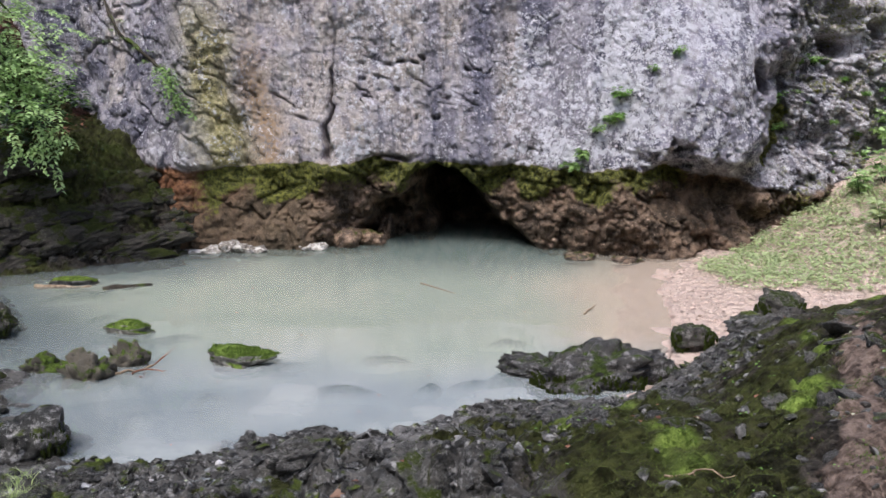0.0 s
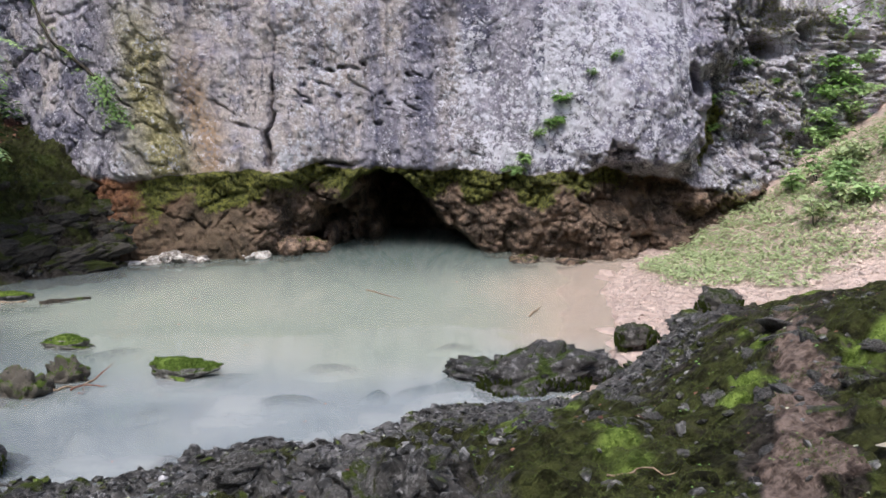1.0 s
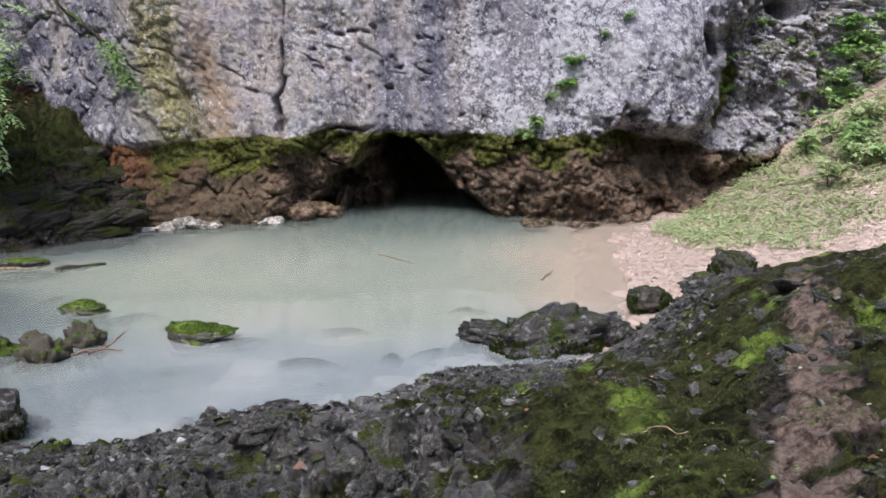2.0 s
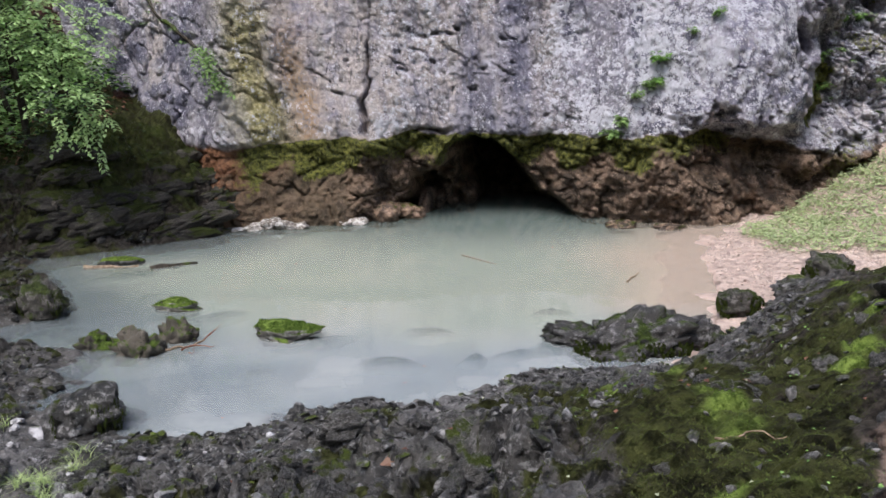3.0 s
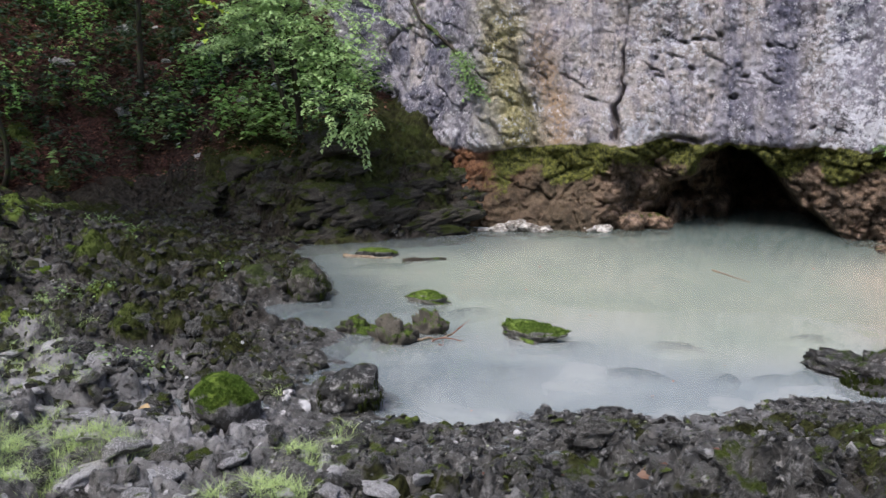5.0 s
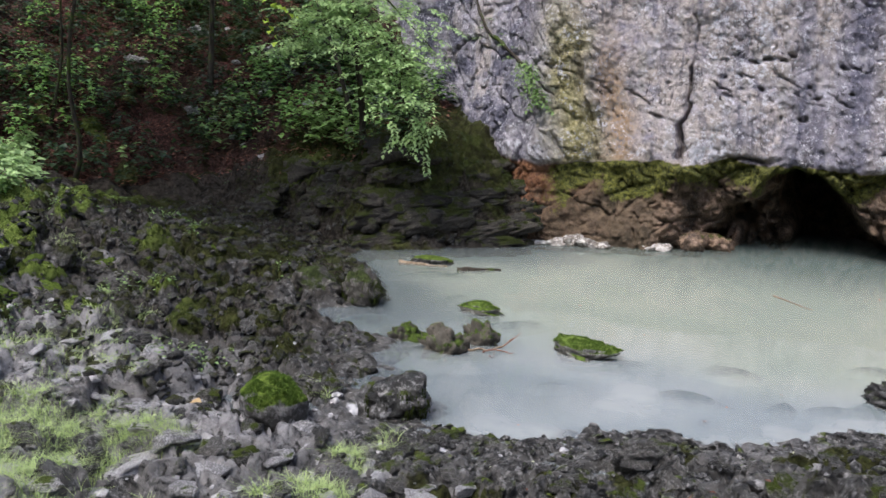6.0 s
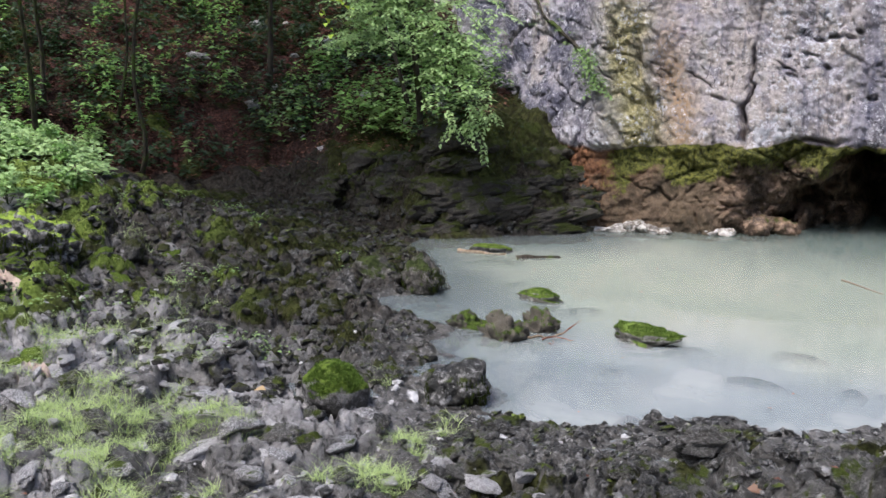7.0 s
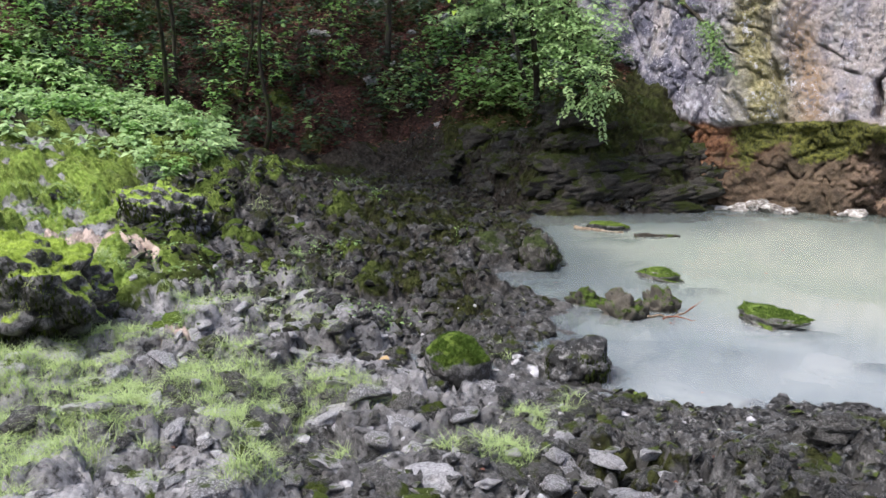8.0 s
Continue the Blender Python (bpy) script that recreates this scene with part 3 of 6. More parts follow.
    moss = moss + k_lump * (0.75 * sstep(0.35, 0.8, d1) * (o1 > 0.3 + 0.4 * shade) + 0.4 * sstep(0.4, 0.8, d2) * (o2 > 0.5 + 0.3 * shade)) * (1 - 0.5 * leftbank) + 0.5 * lit * (1 + n2) - 0.9 * pink
    moss = moss + 0.55 * knobby * (1 - slope_bank) * sstep(0.05, 0.5, n2) * sstep(0.0, 0.3, dp) * (1 - beach)
    bright = np.clip(sstep(0.35, 0.8, n2 * 0.8 + 0.2 * n1) * slope_bank, 0, 1)
    bright = 0.6 * bright
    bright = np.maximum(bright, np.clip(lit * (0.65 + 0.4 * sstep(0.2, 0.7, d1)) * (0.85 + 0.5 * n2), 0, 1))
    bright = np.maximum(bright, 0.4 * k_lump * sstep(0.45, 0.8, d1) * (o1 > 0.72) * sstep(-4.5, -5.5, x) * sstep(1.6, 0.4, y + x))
    bright = np.maximum(bright, 0.14 * hill * bell(dh, 1.0, 0.6) * sstep(-0.1, 0.6, n2))
    litter = hill * sstep(0.75, 1.1, dh + 0.3 * n2 - 1.5 * sstep(-7.4, -6.4, x)) * (0.8 + 0.3 * n1)
    pale = np.clip(sstep(-1.9, -3.6, x) * slab * (0.85 + 0.4 * n1) + 0.25 * n1 + 0.35 * k_lump * (o1 < 0.3) * sstep(9, 7, y), 0, 1)
    clay_path = np.maximum(clay_path, np.clip(1.3 * pink, 0, 1))
    sand = np.clip(1.2 * pink, 0, 0.9) + beach + np.where(dp < 0, sstep(0.8, 2.2, x), 0)
    return z, dict(soil=soil, moss=np.clip(moss, 0, 1), bright=bright, clay=clay_path, sand=np.clip(sand, 0, 1), litter=np.clip(litter, 0, 1), pale=pale, dp=dp, dh=dh, beach=beach)


def graded(spans):
    out = [spans[0][0]]
    for a, b, step in spans:
        n = max(1, round((b - a) / step))
        out += list(np.linspace(a, b, n + 1)[1:])
    return np.array(out)


GX = graded([(-420, -60, 30), (-60, -20, 4), (-20, -9, 0.15), (-9, -6.5, 0.045), (-6.5, -1.4, 0.024), (-1.4, 3.6, 0.035), (3.6, 7, 0.08), (7, 16, 0.25), (16, 60, 4), (60, 420, 30)])
GY = graded([(-420, -60, 30), (-60, -6, 3), (-6, 1.8, 0.12), (1.8, 6.2, 0.024), (6.2, 8.0, 0.04), (8.0, 12.6, 0.055), (12.6, 20, 0.15), (20, 60, 4), (60, 420, 30)])
gx, gy = np.meshgrid(GX, GY, indexing="ij")
GZ, COVER = ground_full(gx, gy)


def field(values, x, y):
    """Bilinear look-up in a ground grid."""
    x, y = np.asarray(x, float), np.asarray(y, float)
    i = np.clip(np.searchsorted(GX, x) - 1, 0, len(GX) - 2)
    j = np.clip(np.searchsorted(GY, y) - 1, 0, len(GY) - 2)
    u, v = (x - GX[i]) / (GX[i + 1] - GX[i]), (y - GY[j]) / (GY[j + 1] - GY[j])
    return (values[i, j] * (1 - u) * (1 - v) + values[i + 1, j] * u * (1 - v) + values[i, j + 1] * (1 - u) * v + values[i + 1, j + 1] * u * v)


def gz(x, y):
    return field(GZ, x, y)


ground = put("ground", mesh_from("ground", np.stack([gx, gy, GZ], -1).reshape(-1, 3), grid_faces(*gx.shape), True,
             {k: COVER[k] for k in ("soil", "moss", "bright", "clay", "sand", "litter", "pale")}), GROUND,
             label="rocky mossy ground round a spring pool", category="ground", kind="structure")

# ---------------------------------------------------------------- water
wx, wy = np.meshgrid(np.linspace(-6.6, 5.0, 90), np.linspace(4.9, 17.5, 90), indexing="ij")


def water_masks(x, y):
    """Where the water is chalky, deep, sandy, or darker blue-grey along the western shore."""
    n = fbm(x * 0.6, y * 0.6, 0.5, 3, 15)
    edge = field(-COVER["dp"], x, y)
    return dict(chalk=sstep(9.4, 6.6, y + 0.9 * n - 0.1 * x) * 0.9,
                deep=sstep(11.0, 14.2, y + 0.5 * n - 0.15 * np.abs(x)) * 0.85,
                sandy=sstep(2.2, 0.3, edge + 0.4 * n) * sstep(0.2, 2.0, x) * sstep(8.0, 9.0, y),
                edge_dark=sstep(1.5, 0.0, edge + 0.5 * n) * sstep(-1.3, -3.0, x + 0.5 * n))


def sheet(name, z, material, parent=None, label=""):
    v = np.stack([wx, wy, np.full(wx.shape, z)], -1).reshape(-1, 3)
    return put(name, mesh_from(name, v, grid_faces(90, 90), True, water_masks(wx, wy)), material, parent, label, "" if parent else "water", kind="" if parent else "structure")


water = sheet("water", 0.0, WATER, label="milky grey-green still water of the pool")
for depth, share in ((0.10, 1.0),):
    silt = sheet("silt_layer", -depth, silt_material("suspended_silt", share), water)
    silt.visible_shadow = False
water.visible_shadow = False

# ---------------------------------------------------------------- cliff
CLIFF_X = (-14, -10, -8, -6, -4.9, -4.0, -3.0, -1.9, -0.8, 0.9, 1.6, 2.2, 3.0, 4.0, 5.0, 6.5, 8.0, 10.0, 16.0)
CLIFF_Y = (20, 18, 16.3, 14.6, 13.6, 13.0, 13.55, 13.6, 13.9, 14.1, 14.1, 13.6, 13.7, 13.9, 14.3, 15.0, 15.6, 15.9, 16.2)
LINE_X = (-6, -4.8, -3.6, -1.9, 0.0, 1.4, 2.4, 3.7, 4.9, 6.2, 9.0)
LINE_Z = (1.2, 1.2, 1.20, 1.34, 1.34, 1.32, 1.26, 1.36, 1.10, 1.0, 1.2)


def in_cave(x, z):
    roof = np.interp(x, (-1.75, -1.4, -1.0, -0.6, -0.25, 0.05, 0.35, 0.55, 0.9, 1.25, 1.7), (-0.3, 0.35, 0.75, 1.08, 1.24, 1.20, 0.98, 0.74, 0.45, 0.22, -0.3))
    return sstep(-0.10, 0.26, roof - z + 0.12 * fbm(x * 3.5, z * 3.5, 0.5, 3, 90))


CRACKS = (((-4.16, 2.56), (-3.95, 2.34), (-3.62, 2.04), (-3.29, 1.68)), ((-3.75, 1.52), (-3.44, 1.39)), ((-3.45, 2.65), (-3.12, 2.35), (-2.98, 2.04)),
          ((-5.6, 1.97), (-5.0, 1.84), (-4.81, 1.56)), ((-6.3, 2.98), (-5.59, 2.61), (-5.05, 2.45)), ((-2.6, 2.7), (-2.45, 2.3), (-2.2, 2.1)),
          ((3.0, 1.75), (3.6, 1.62), (4.2, 1.72), (4.8, 1.6)), ((3.2, 2.9), (3.6, 2.4), (4.3, 2.2)))
PITS = ((-1.24, 2.99), (-0.93, 2.86), (-0.61, 2.93), (-0.51, 2.61), (-0.21, 2.51), (-0.08, 2.36), (0.01, 2.26), (0.28, 2.32), (-0.14, 2.06), (-1.44, 2.87), (-1.09, 2.65), (-1.38, 2.44), (-1.12, 2.48), (0.36, 2.44),
        (-2.35, 2.0), (-2.6, 2.25), (-2.2, 2.5), (0.9, 1.62), (1.35, 1.58), (3.2, 1.55))


def cliff_y(x, z):
    x, z = np.broadcast_arrays(np.asarray(x, float), np.asarray(z, float))
    y = np.interp(x, CLIFF_X, CLIFF_Y)
    zl = np.interp(x, LINE_X, LINE_Z) + 0.09 * fbm(x * 1.7, 0.5, 0.5, 4, 80)
    low = sstep(zl + 0.07, zl - 0.10, z)
    y = y + 0.22 * np.maximum(z - 1.3, 0) * (1 - low) + low * (0.20 * np.clip(z, -0.5, 1.4)) + (1 - low) * (0.16 + 0.10 * vnoise(x * 1.3, 0.5, 0.5, 82))
    big, mid = fbm(x * 0.9, z * 0.7, 0.2, 3, 100), fbm(x * 3.1, z * 2.4, 0.4, 3, 104)
    fine = fbm(x * 11, z * 10, 0.6, 3, 108)
    flute = fbm(x * 2.3, z * 0.35, 0.8, 3, 112)
    a1, a2, own = worley(x * 2.6, z * 3.0, 0.5, 120, True)
    upper = 0.13 * big + 0.06 * flute + 0.035 * mid + 0.022 * fine + 0.10 * np.abs(fbm(x * 3.4, z * 0.3, 0.8, 2, 114)) * sstep(-0.9, -0.6, x) * sstep(0.5, 0.1, x) * sstep(1.9, 2.6, z) - 0.016 * blocks(x + 0.35 * z, z * 0.45, 0.34, 133) - 0.008 * blocks(x, z, 0.1, 135)
    edge = np.abs(fbm(x * 1.5 + 0.4 * z, z * 0.6, 3.1, 3, 130))
    upper = upper + 0.05 * np.exp(-(edge / 0.03) ** 2) * sstep(0.0, 0.5, fbm(x * 0.8, z * 0.6, 6.1, 2, 137) + 0.1)
    plain = sstep(-1.7, -2.3, x)
    left = sstep(-2.9, -3.6, x)
    upper = upper - (0.25 + 0.75 * left) * (0.085 * blocks(x + 0.55 * z, z * 0.7 - 0.35 * x, 0.7, 143) + 0.04 * blocks(x + 0.5 * z, z * 0.6, 0.24, 144)) - 0.014 * blocks(x + 0.3 * z, z * 0.7, 0.09, 145)
    fist = bell(x, 2.5, 0.85) * bell(z, 0.35, 0.55)
    lower = (0.30 - 0.16 * plain) * big + (0.20 - 0.12 * plain - 0.08 * fist) * mid + (0.06 - 0.025 * plain) * fine + plain * 0.07 * np.exp(-(edge / 0.03) ** 2)
    lower = lower - (0.13 - 0.085 * plain - 0.06 * fist) * blocks(x + 0.2 * big, z * 1.25, 0.5, 121) - (0.055 - 0.045 * plain) * blocks(x, z * 1.6, 0.2, 125) - (0.022 - 0.012 * plain) * blocks(x, z * 1.3, 0.08, 127) - 0.42 * fist
    lower = lower - plain * 0.30 * sstep(1.2, 0.0, z) * sstep(-4.6, -3.9, x)
    y = y + (1 - low) * upper + low * lower
    # long upright fissure
    fx = -1.88 + 0.09 * vnoise(0.3, z * 2.2, 0.1, 140) + 0.045 * vnoise(0.3, z * 7, 0.1, 141) + 0.02 * fine
    y = y + (1 - low) * (0.45 * bell(x, fx, 0.022 + 0.035 * sstep(2.2, 1.5, z)) * (0.22 + 0.78 * sstep(3.0, 2.2, z)) + 0.10 * sstep(fx + 0.04, fx - 0.10, x) * sstep(-4, -2, x))
    # second fissure in the ochre strip
    fx = -3.35 - 0.30 * (z - 2.0) + 0.06 * vnoise(0.7, z * 3, 0.1, 142)
    y = y + (1 - low) * 0.18 * bell(x, fx, 0.05) * sstep(3.4, 2.6, z)
    # solution pits
    px, pz = x * 3.6 + 0.5 * mid, z * 6.0 + 0.9 * x + 0.6 * big
    p1, p2, pown = worley(px, pz, 0.5, 150, True)
    for line in CRACKS:
        for (ax, az), (bx, bz) in zip(line[:-1], line[1:]):
            t = np.clip(((x - ax) * (bx - ax) + (z - az) * (bz - az)) / ((bx - ax) ** 2 + (bz - az) ** 2), 0, 1)
            gap = np.hypot(x - ax - t * (bx - ax) + 0.09 * mid, z - az - t * (bz - az) + 0.06 * mid + 0.02 * fine)
            y = y + 0.11 * np.exp(-(gap / 0.018) ** 2) * sstep(-0.6, 0.2, flute + fine)
    for k, (ax, az) in enumerate(PITS):
        u, w = (x - ax) + 0.6 * (z - az) + 0.07 * mid, (z - az) - (0.5 - 0.35 * (k % 4)) * (x - ax) + 0.03 * fine
        y = y + (0.08 + 0.035 * (k % 3)) * np.exp(-((u / (0.045 + 0.022 * (k % 4))) ** 2 + (w / 0.027) ** 2))
    # dark slot under the grey rock beside the cave
    y = y + 0.25 * np.exp(-(((x + 0.9) / 0.36) ** 4 + ((z - 1.40 - 0.05 * mid) / 0.04) ** 2))
    region = sstep(-1.7, -1.2, x) * sstep(1.2, 0.6, x) * sstep(1.75, 2.05, z) * sstep(3.4, 2.9, z)
    y = y + 0.12 * sstep(0.30, 0.14, p1) * (0.4 + 0.9 * pown) * (pown > 0.72) * region * sstep(-0.4, 0.3, mid)
    # jutting nose of grey rock with a hollow below it
    ragged = 0.45 * fbm(x * 0.9, z * 1.1, 7.3, 4, 146)
    nose = sstep(2.4, 3.7, x + 0.2 * big) * sstep(5.9, 4.2, x - 0.22 * (z - 2) + ragged) * sstep(1.30, 1.60, z + 0.12 * (x - 4) + 0.2 * mid + 0.12 * fine + 0.15 * flute) * sstep(4.6, 2.6, z)
    y = y - (0.75 + 0.25 * big + 0.12 * mid) * nose
    y = y + 0.35 * sstep(3.0, 3.6, x) * sstep(5.2, 4.6, x) * sstep(0.5, 0.9, z) * sstep(1.55, 1.35, z)
    # corner right of the nose steps back
    y = y + 0.5 * sstep(4.8, 5.9, x - 0.22 * (z - 2) + ragged) * sstep(0.8, 1.8, z)
    rr = sstep(4.6, 5.8, x)
    y = y + rr * (0.24 * fbm(x * 1.6 + z, z * 1.6 - 0.6 * x, 2.0, 5, 160, 0.6) - 0.12 * blocks(x + 0.8 * z, z - 0.5 * x, 0.36, 163) - 0.06 * blocks(x + 0.5 * z, z, 0.14, 165))
    for hx, hz, wx_, wz_, depth in ((6.95, 3.48, 0.32, 0.2, 1.3), (5.02, 2.78, 0.15, 0.26, 0.7), (7.7, 3.8, 0.2, 0.14, 0.9), (5.1, 0.55, 0.3, 0.15, 0.2)):
        y = y + depth * np.exp(-(((x - hx + 0.4 * (z - hz)) / wx_) ** 2 + ((z - hz) / wz_) ** 2) ** 2)
    # niches in the lower band
    y = y + low * (0.35 * bell(x, -1.25, 0.4) * sstep(0.0, 0.4, z) * sstep(1.3, 1.0, z) + 0.3 * bell(x, 2.75, 0.28) * sstep(0.5, 0.25, z))
    cave = in_cave(x, z)
    depth = 0.7 + 0.9 * sstep(-1.25, -0.85, x + 0.15 * mid) + 2.0 * sstep(-0.45, 0.0, x + 0.15 * mid) * sstep(1.5, 0.5, x)
    y = y + cave * (depth + 0.35 * mid - 0.5 * (own - 0.5) + 0.1 * fine)
    # lean of the corner piece beside the bluff
    y = y - 0.5 * bell(x, -4.25, 0.22) * sstep(1.1, 0.0, z)
    return y


CX = graded([(-14, -6.5, 0.12), (-6.5, 8.0, 0.019), (8.0, 16, 0.12)])
CZ = graded([(-0.8, -0.05, 0.15), (-0.05, 4.2, 0.018), (4.2, 11, 0.22)])
cx, cz = np.meshgrid(CX, CZ, indexing="ij")
cy = cliff_y(cx, cz)
mossn, zl = fbm(cx * 2.2, cz * 2.2, 5.0, 4, 170), np.interp(cx, LINE_X, LINE_Z) + 0.09 * fbm(cx * 1.7, 0.5, 0.5, 4, 80)
low = sstep(zl + 0.04, zl - 0.04, cz + 0.03 * mossn)
moss = low * sstep(zl - 0.85, zl - 0.02, cz + 0.33 * mossn) * sstep(-4.2, -3.4, cx) * sstep(4.4, 3.4, cx) * 0.95
moss = np.maximum(moss, 0.9 * bell(cx + 0.15 * mossn, 5.42 + 0.1 * (cz - 2), 0.24) * sstep(1.2, 1.5, cz) * sstep(2.9, 2.4, cz))
moss = np.maximum(moss, 0.5 * sstep(5.0, 5.8, cx) * sstep(0.0, 0.5, mossn))
ochre = bell(cx + 0.25 * (cz - 1.6) + 0.12 * mossn, -3.42, 0.37) * (1 - low) * sstep(4.6, 2.6, cz)
rust = bell(cx + 0.2 * (cz - 1.6) + 0.1 * mossn, -2.85, 0.24) * (1 - low) * sstep(3.8, 2.2, cz)
red = sstep(-5.0, -4.7, cx) * sstep(-2.9, -3.9, cx + 0.3 * mossn) * (0.25 + 0.75 * sstep(0.6, 0.95, cz + 0.2 * mossn)) * 0.9
tan = sstep(-3.3, -2.9, cx + 0.1 * mossn) * sstep(-1.85, -2.0, cx) + 0.55 * sstep(-1.9, -1.6, cx) * sstep(-0.2, -0.6, cx) + 0.5 * bell(cx, -0.15, 0.14) + 0.25
tan = tan * sstep(3.0, 2.0, cx) + 0.7 * sstep(5.0, 6.0, cx)
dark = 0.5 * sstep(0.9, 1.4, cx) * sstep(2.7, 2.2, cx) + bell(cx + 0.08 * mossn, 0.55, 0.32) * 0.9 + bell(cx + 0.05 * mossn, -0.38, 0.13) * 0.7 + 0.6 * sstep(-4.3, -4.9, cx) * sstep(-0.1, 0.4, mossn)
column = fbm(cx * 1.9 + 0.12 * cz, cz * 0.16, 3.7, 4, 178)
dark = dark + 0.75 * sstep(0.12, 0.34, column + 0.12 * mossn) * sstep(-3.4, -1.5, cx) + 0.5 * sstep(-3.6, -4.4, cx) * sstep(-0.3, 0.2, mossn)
tan = np.clip(tan + 0.7 * sstep(0.05, 0.3, -column - 0.1 * mossn) * sstep(2.2, 0.8, cx), 0, 1)
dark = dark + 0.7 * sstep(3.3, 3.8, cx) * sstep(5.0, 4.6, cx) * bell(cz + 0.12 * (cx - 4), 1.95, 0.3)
patch = fbm(cx * 1.1, cz * 0.9, 2.0, 4, 176)
lichen = sstep(0.6, 1.3, cx) * sstep(3.4, 2.4, cx) * (0.55 + 0.7 * patch) + sstep(-1.9, -1.7, cx) * sstep(-0.4, -1.0, cx) * (0.35 + 0.5 * patch)
lichen = lichen + 0.55 * sstep(2.6, 3.2, cx) * sstep(5.2, 4.6, cx) + 0.35 * sstep(0.2, 0.8, patch) + 0.55 * sstep(5.0, 6.0, cx)
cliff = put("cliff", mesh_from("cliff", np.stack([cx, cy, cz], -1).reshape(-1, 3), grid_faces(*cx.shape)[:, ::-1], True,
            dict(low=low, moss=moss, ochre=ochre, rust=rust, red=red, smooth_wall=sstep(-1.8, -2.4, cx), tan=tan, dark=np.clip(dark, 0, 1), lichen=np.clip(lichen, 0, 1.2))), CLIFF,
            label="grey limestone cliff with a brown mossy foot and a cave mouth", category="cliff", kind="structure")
tx, ty = np.meshgrid(np.linspace(-14, 16, 60), np.linspace(0, 1, 12), indexing="ij")
top_y = cliff_y(tx, 11.0) * (1 - ty) + 40 * ty
put("cliff_top", mesh_from("cliff_top", np.stack([tx, top_y, 11.0 + 6 * ty + 0.3 * fbm(tx, top_y, 0.5, 3, 180) * sstep(0, 0.1, ty)], -1).reshape(-1, 3), grid_faces(60, 12)), GROUND,
    label="rough ground on top of the cliff", category="ground", kind="structure")

# ---------------------------------------------------------------- stones
def unit(v):
    return v / np.maximum(np.linalg.norm(v, axis=-1, keepdims=True), 1e-9)


def blades(x, y, z, lengths, r, width=0.004, lean=0.5, steps=2):
    """Grass: narrow bent strips."""
    n = len(x)
    a = r.uniform(0, 2 * np.pi, n)
    out = np.stack([np.cos(a), np.sin(a)], -1)
    k = lean * r.uniform(0.3, 1.3, n)
    rows = []
    for s in range(steps + 1):
        t = s / steps
        h = lengths * (t - 0.35 * k * t * t)
        o = lengths * k * t * t
        w = width * (1 - t) + 0.0006
        c = np.stack([x + out[:, 0] * o, y + out[:, 1] * o, z + h], -1)
        d = np.stack([-out[:, 1], out[:, 0], np.zeros(n)], -1) * w
        rows += [c - d, c + d]
    v = np.stack(rows, 1)
    m = 2 * (steps + 1)
    f = []
    for s in range(steps):
        f += [(2 * s, 2 * s + 1, 2 * s + 3), (2 * s, 2 * s + 3, 2 * s + 2)]
    return v.reshape(-1, 3), (np.array(f)[None] + (np.arange(n) * m)[:, None, None]).reshape(-1, 3)


def ball(level):
    bm = bmesh.new()
    bmesh.ops.create_icosphere(bm, subdivisions=level, radius=1.0)
    v = np.array([p.co[:] for p in bm.verts])
    f = np.array([[p.index for p in q.verts] for q in bm.faces])
    bm.free()
    return v, f


BALLS = {k: ball(k) for k in (1, 2, 3, 4, 5)}


def rock_shape(seed, level, cuts=11, rough=0.10, grain=2.2, soft=0.0):
    """An angular stone about 1 in radius: a ball cut by random planes, then roughened."""
    rng = np.random.default_rng(seed)
    v, f = BALLS[level]
    n = rng.normal(size=(cuts, 3))
    n /= np.linalg.norm(n, axis=1)[:, None]
    reach = rng.uniform(0.55, 0.95, cuts)
    along = v @ n.T
    r = np.where(along > 0.05, reach / np.maximum(along, 0.05), 9).min(1)
    r = np.minimum(r, 1.15)
    r = r * (1 - soft) + soft
    o = rng.uniform(-50, 50, 3)
    q = v * grain + o
    r = r * (1 + rough * fbm(q[:, 0], q[:, 1], q[:, 2], 3 + (level > 3), 7 + seed % 11) + 0.5 * rough * np.abs(vnoise(q[:, 0] * 2.3, q[:, 1] * 2.3, q[:, 2] * 2.3, 3)))
    return v * r[:, None], f


def karst(seed, level=5, rough=0.14):
    """A rounded boulder with lumps, hollows and clefts."""
    v, f = rock_shape(seed, level, 14, 0.12, 1.7, 0.3)
    w1, w2, own = worley(v[:, 0] * 2.6 + seed, v[:, 1] * 2.6, v[:, 2] * 2.6, 9)
    c1, c2, own2 = worley(v[:, 0] * 6 + seed, v[:, 1] * 6, v[:, 2] * 6, 13)
    k = 1 + 1.5 * rough * ((own - 0.5) * 0.9 + 0.6 * sstep(0, 0.3, w2 - w1) - 0.4) + 0.12 * (own2 - 0.4) * sstep(0, 0.25, c2 - c1)
    k = k + 0.05 * fbm(v[:, 0] * 9 + seed, v[:, 1] * 9, v[:, 2] * 9, 2, 17) - 0.05 * np.abs(fbm(v[:, 0] * 5 + seed, v[:, 1] * 5, v[:, 2] * 5, 2, 19))
    return v * k[:, None], f


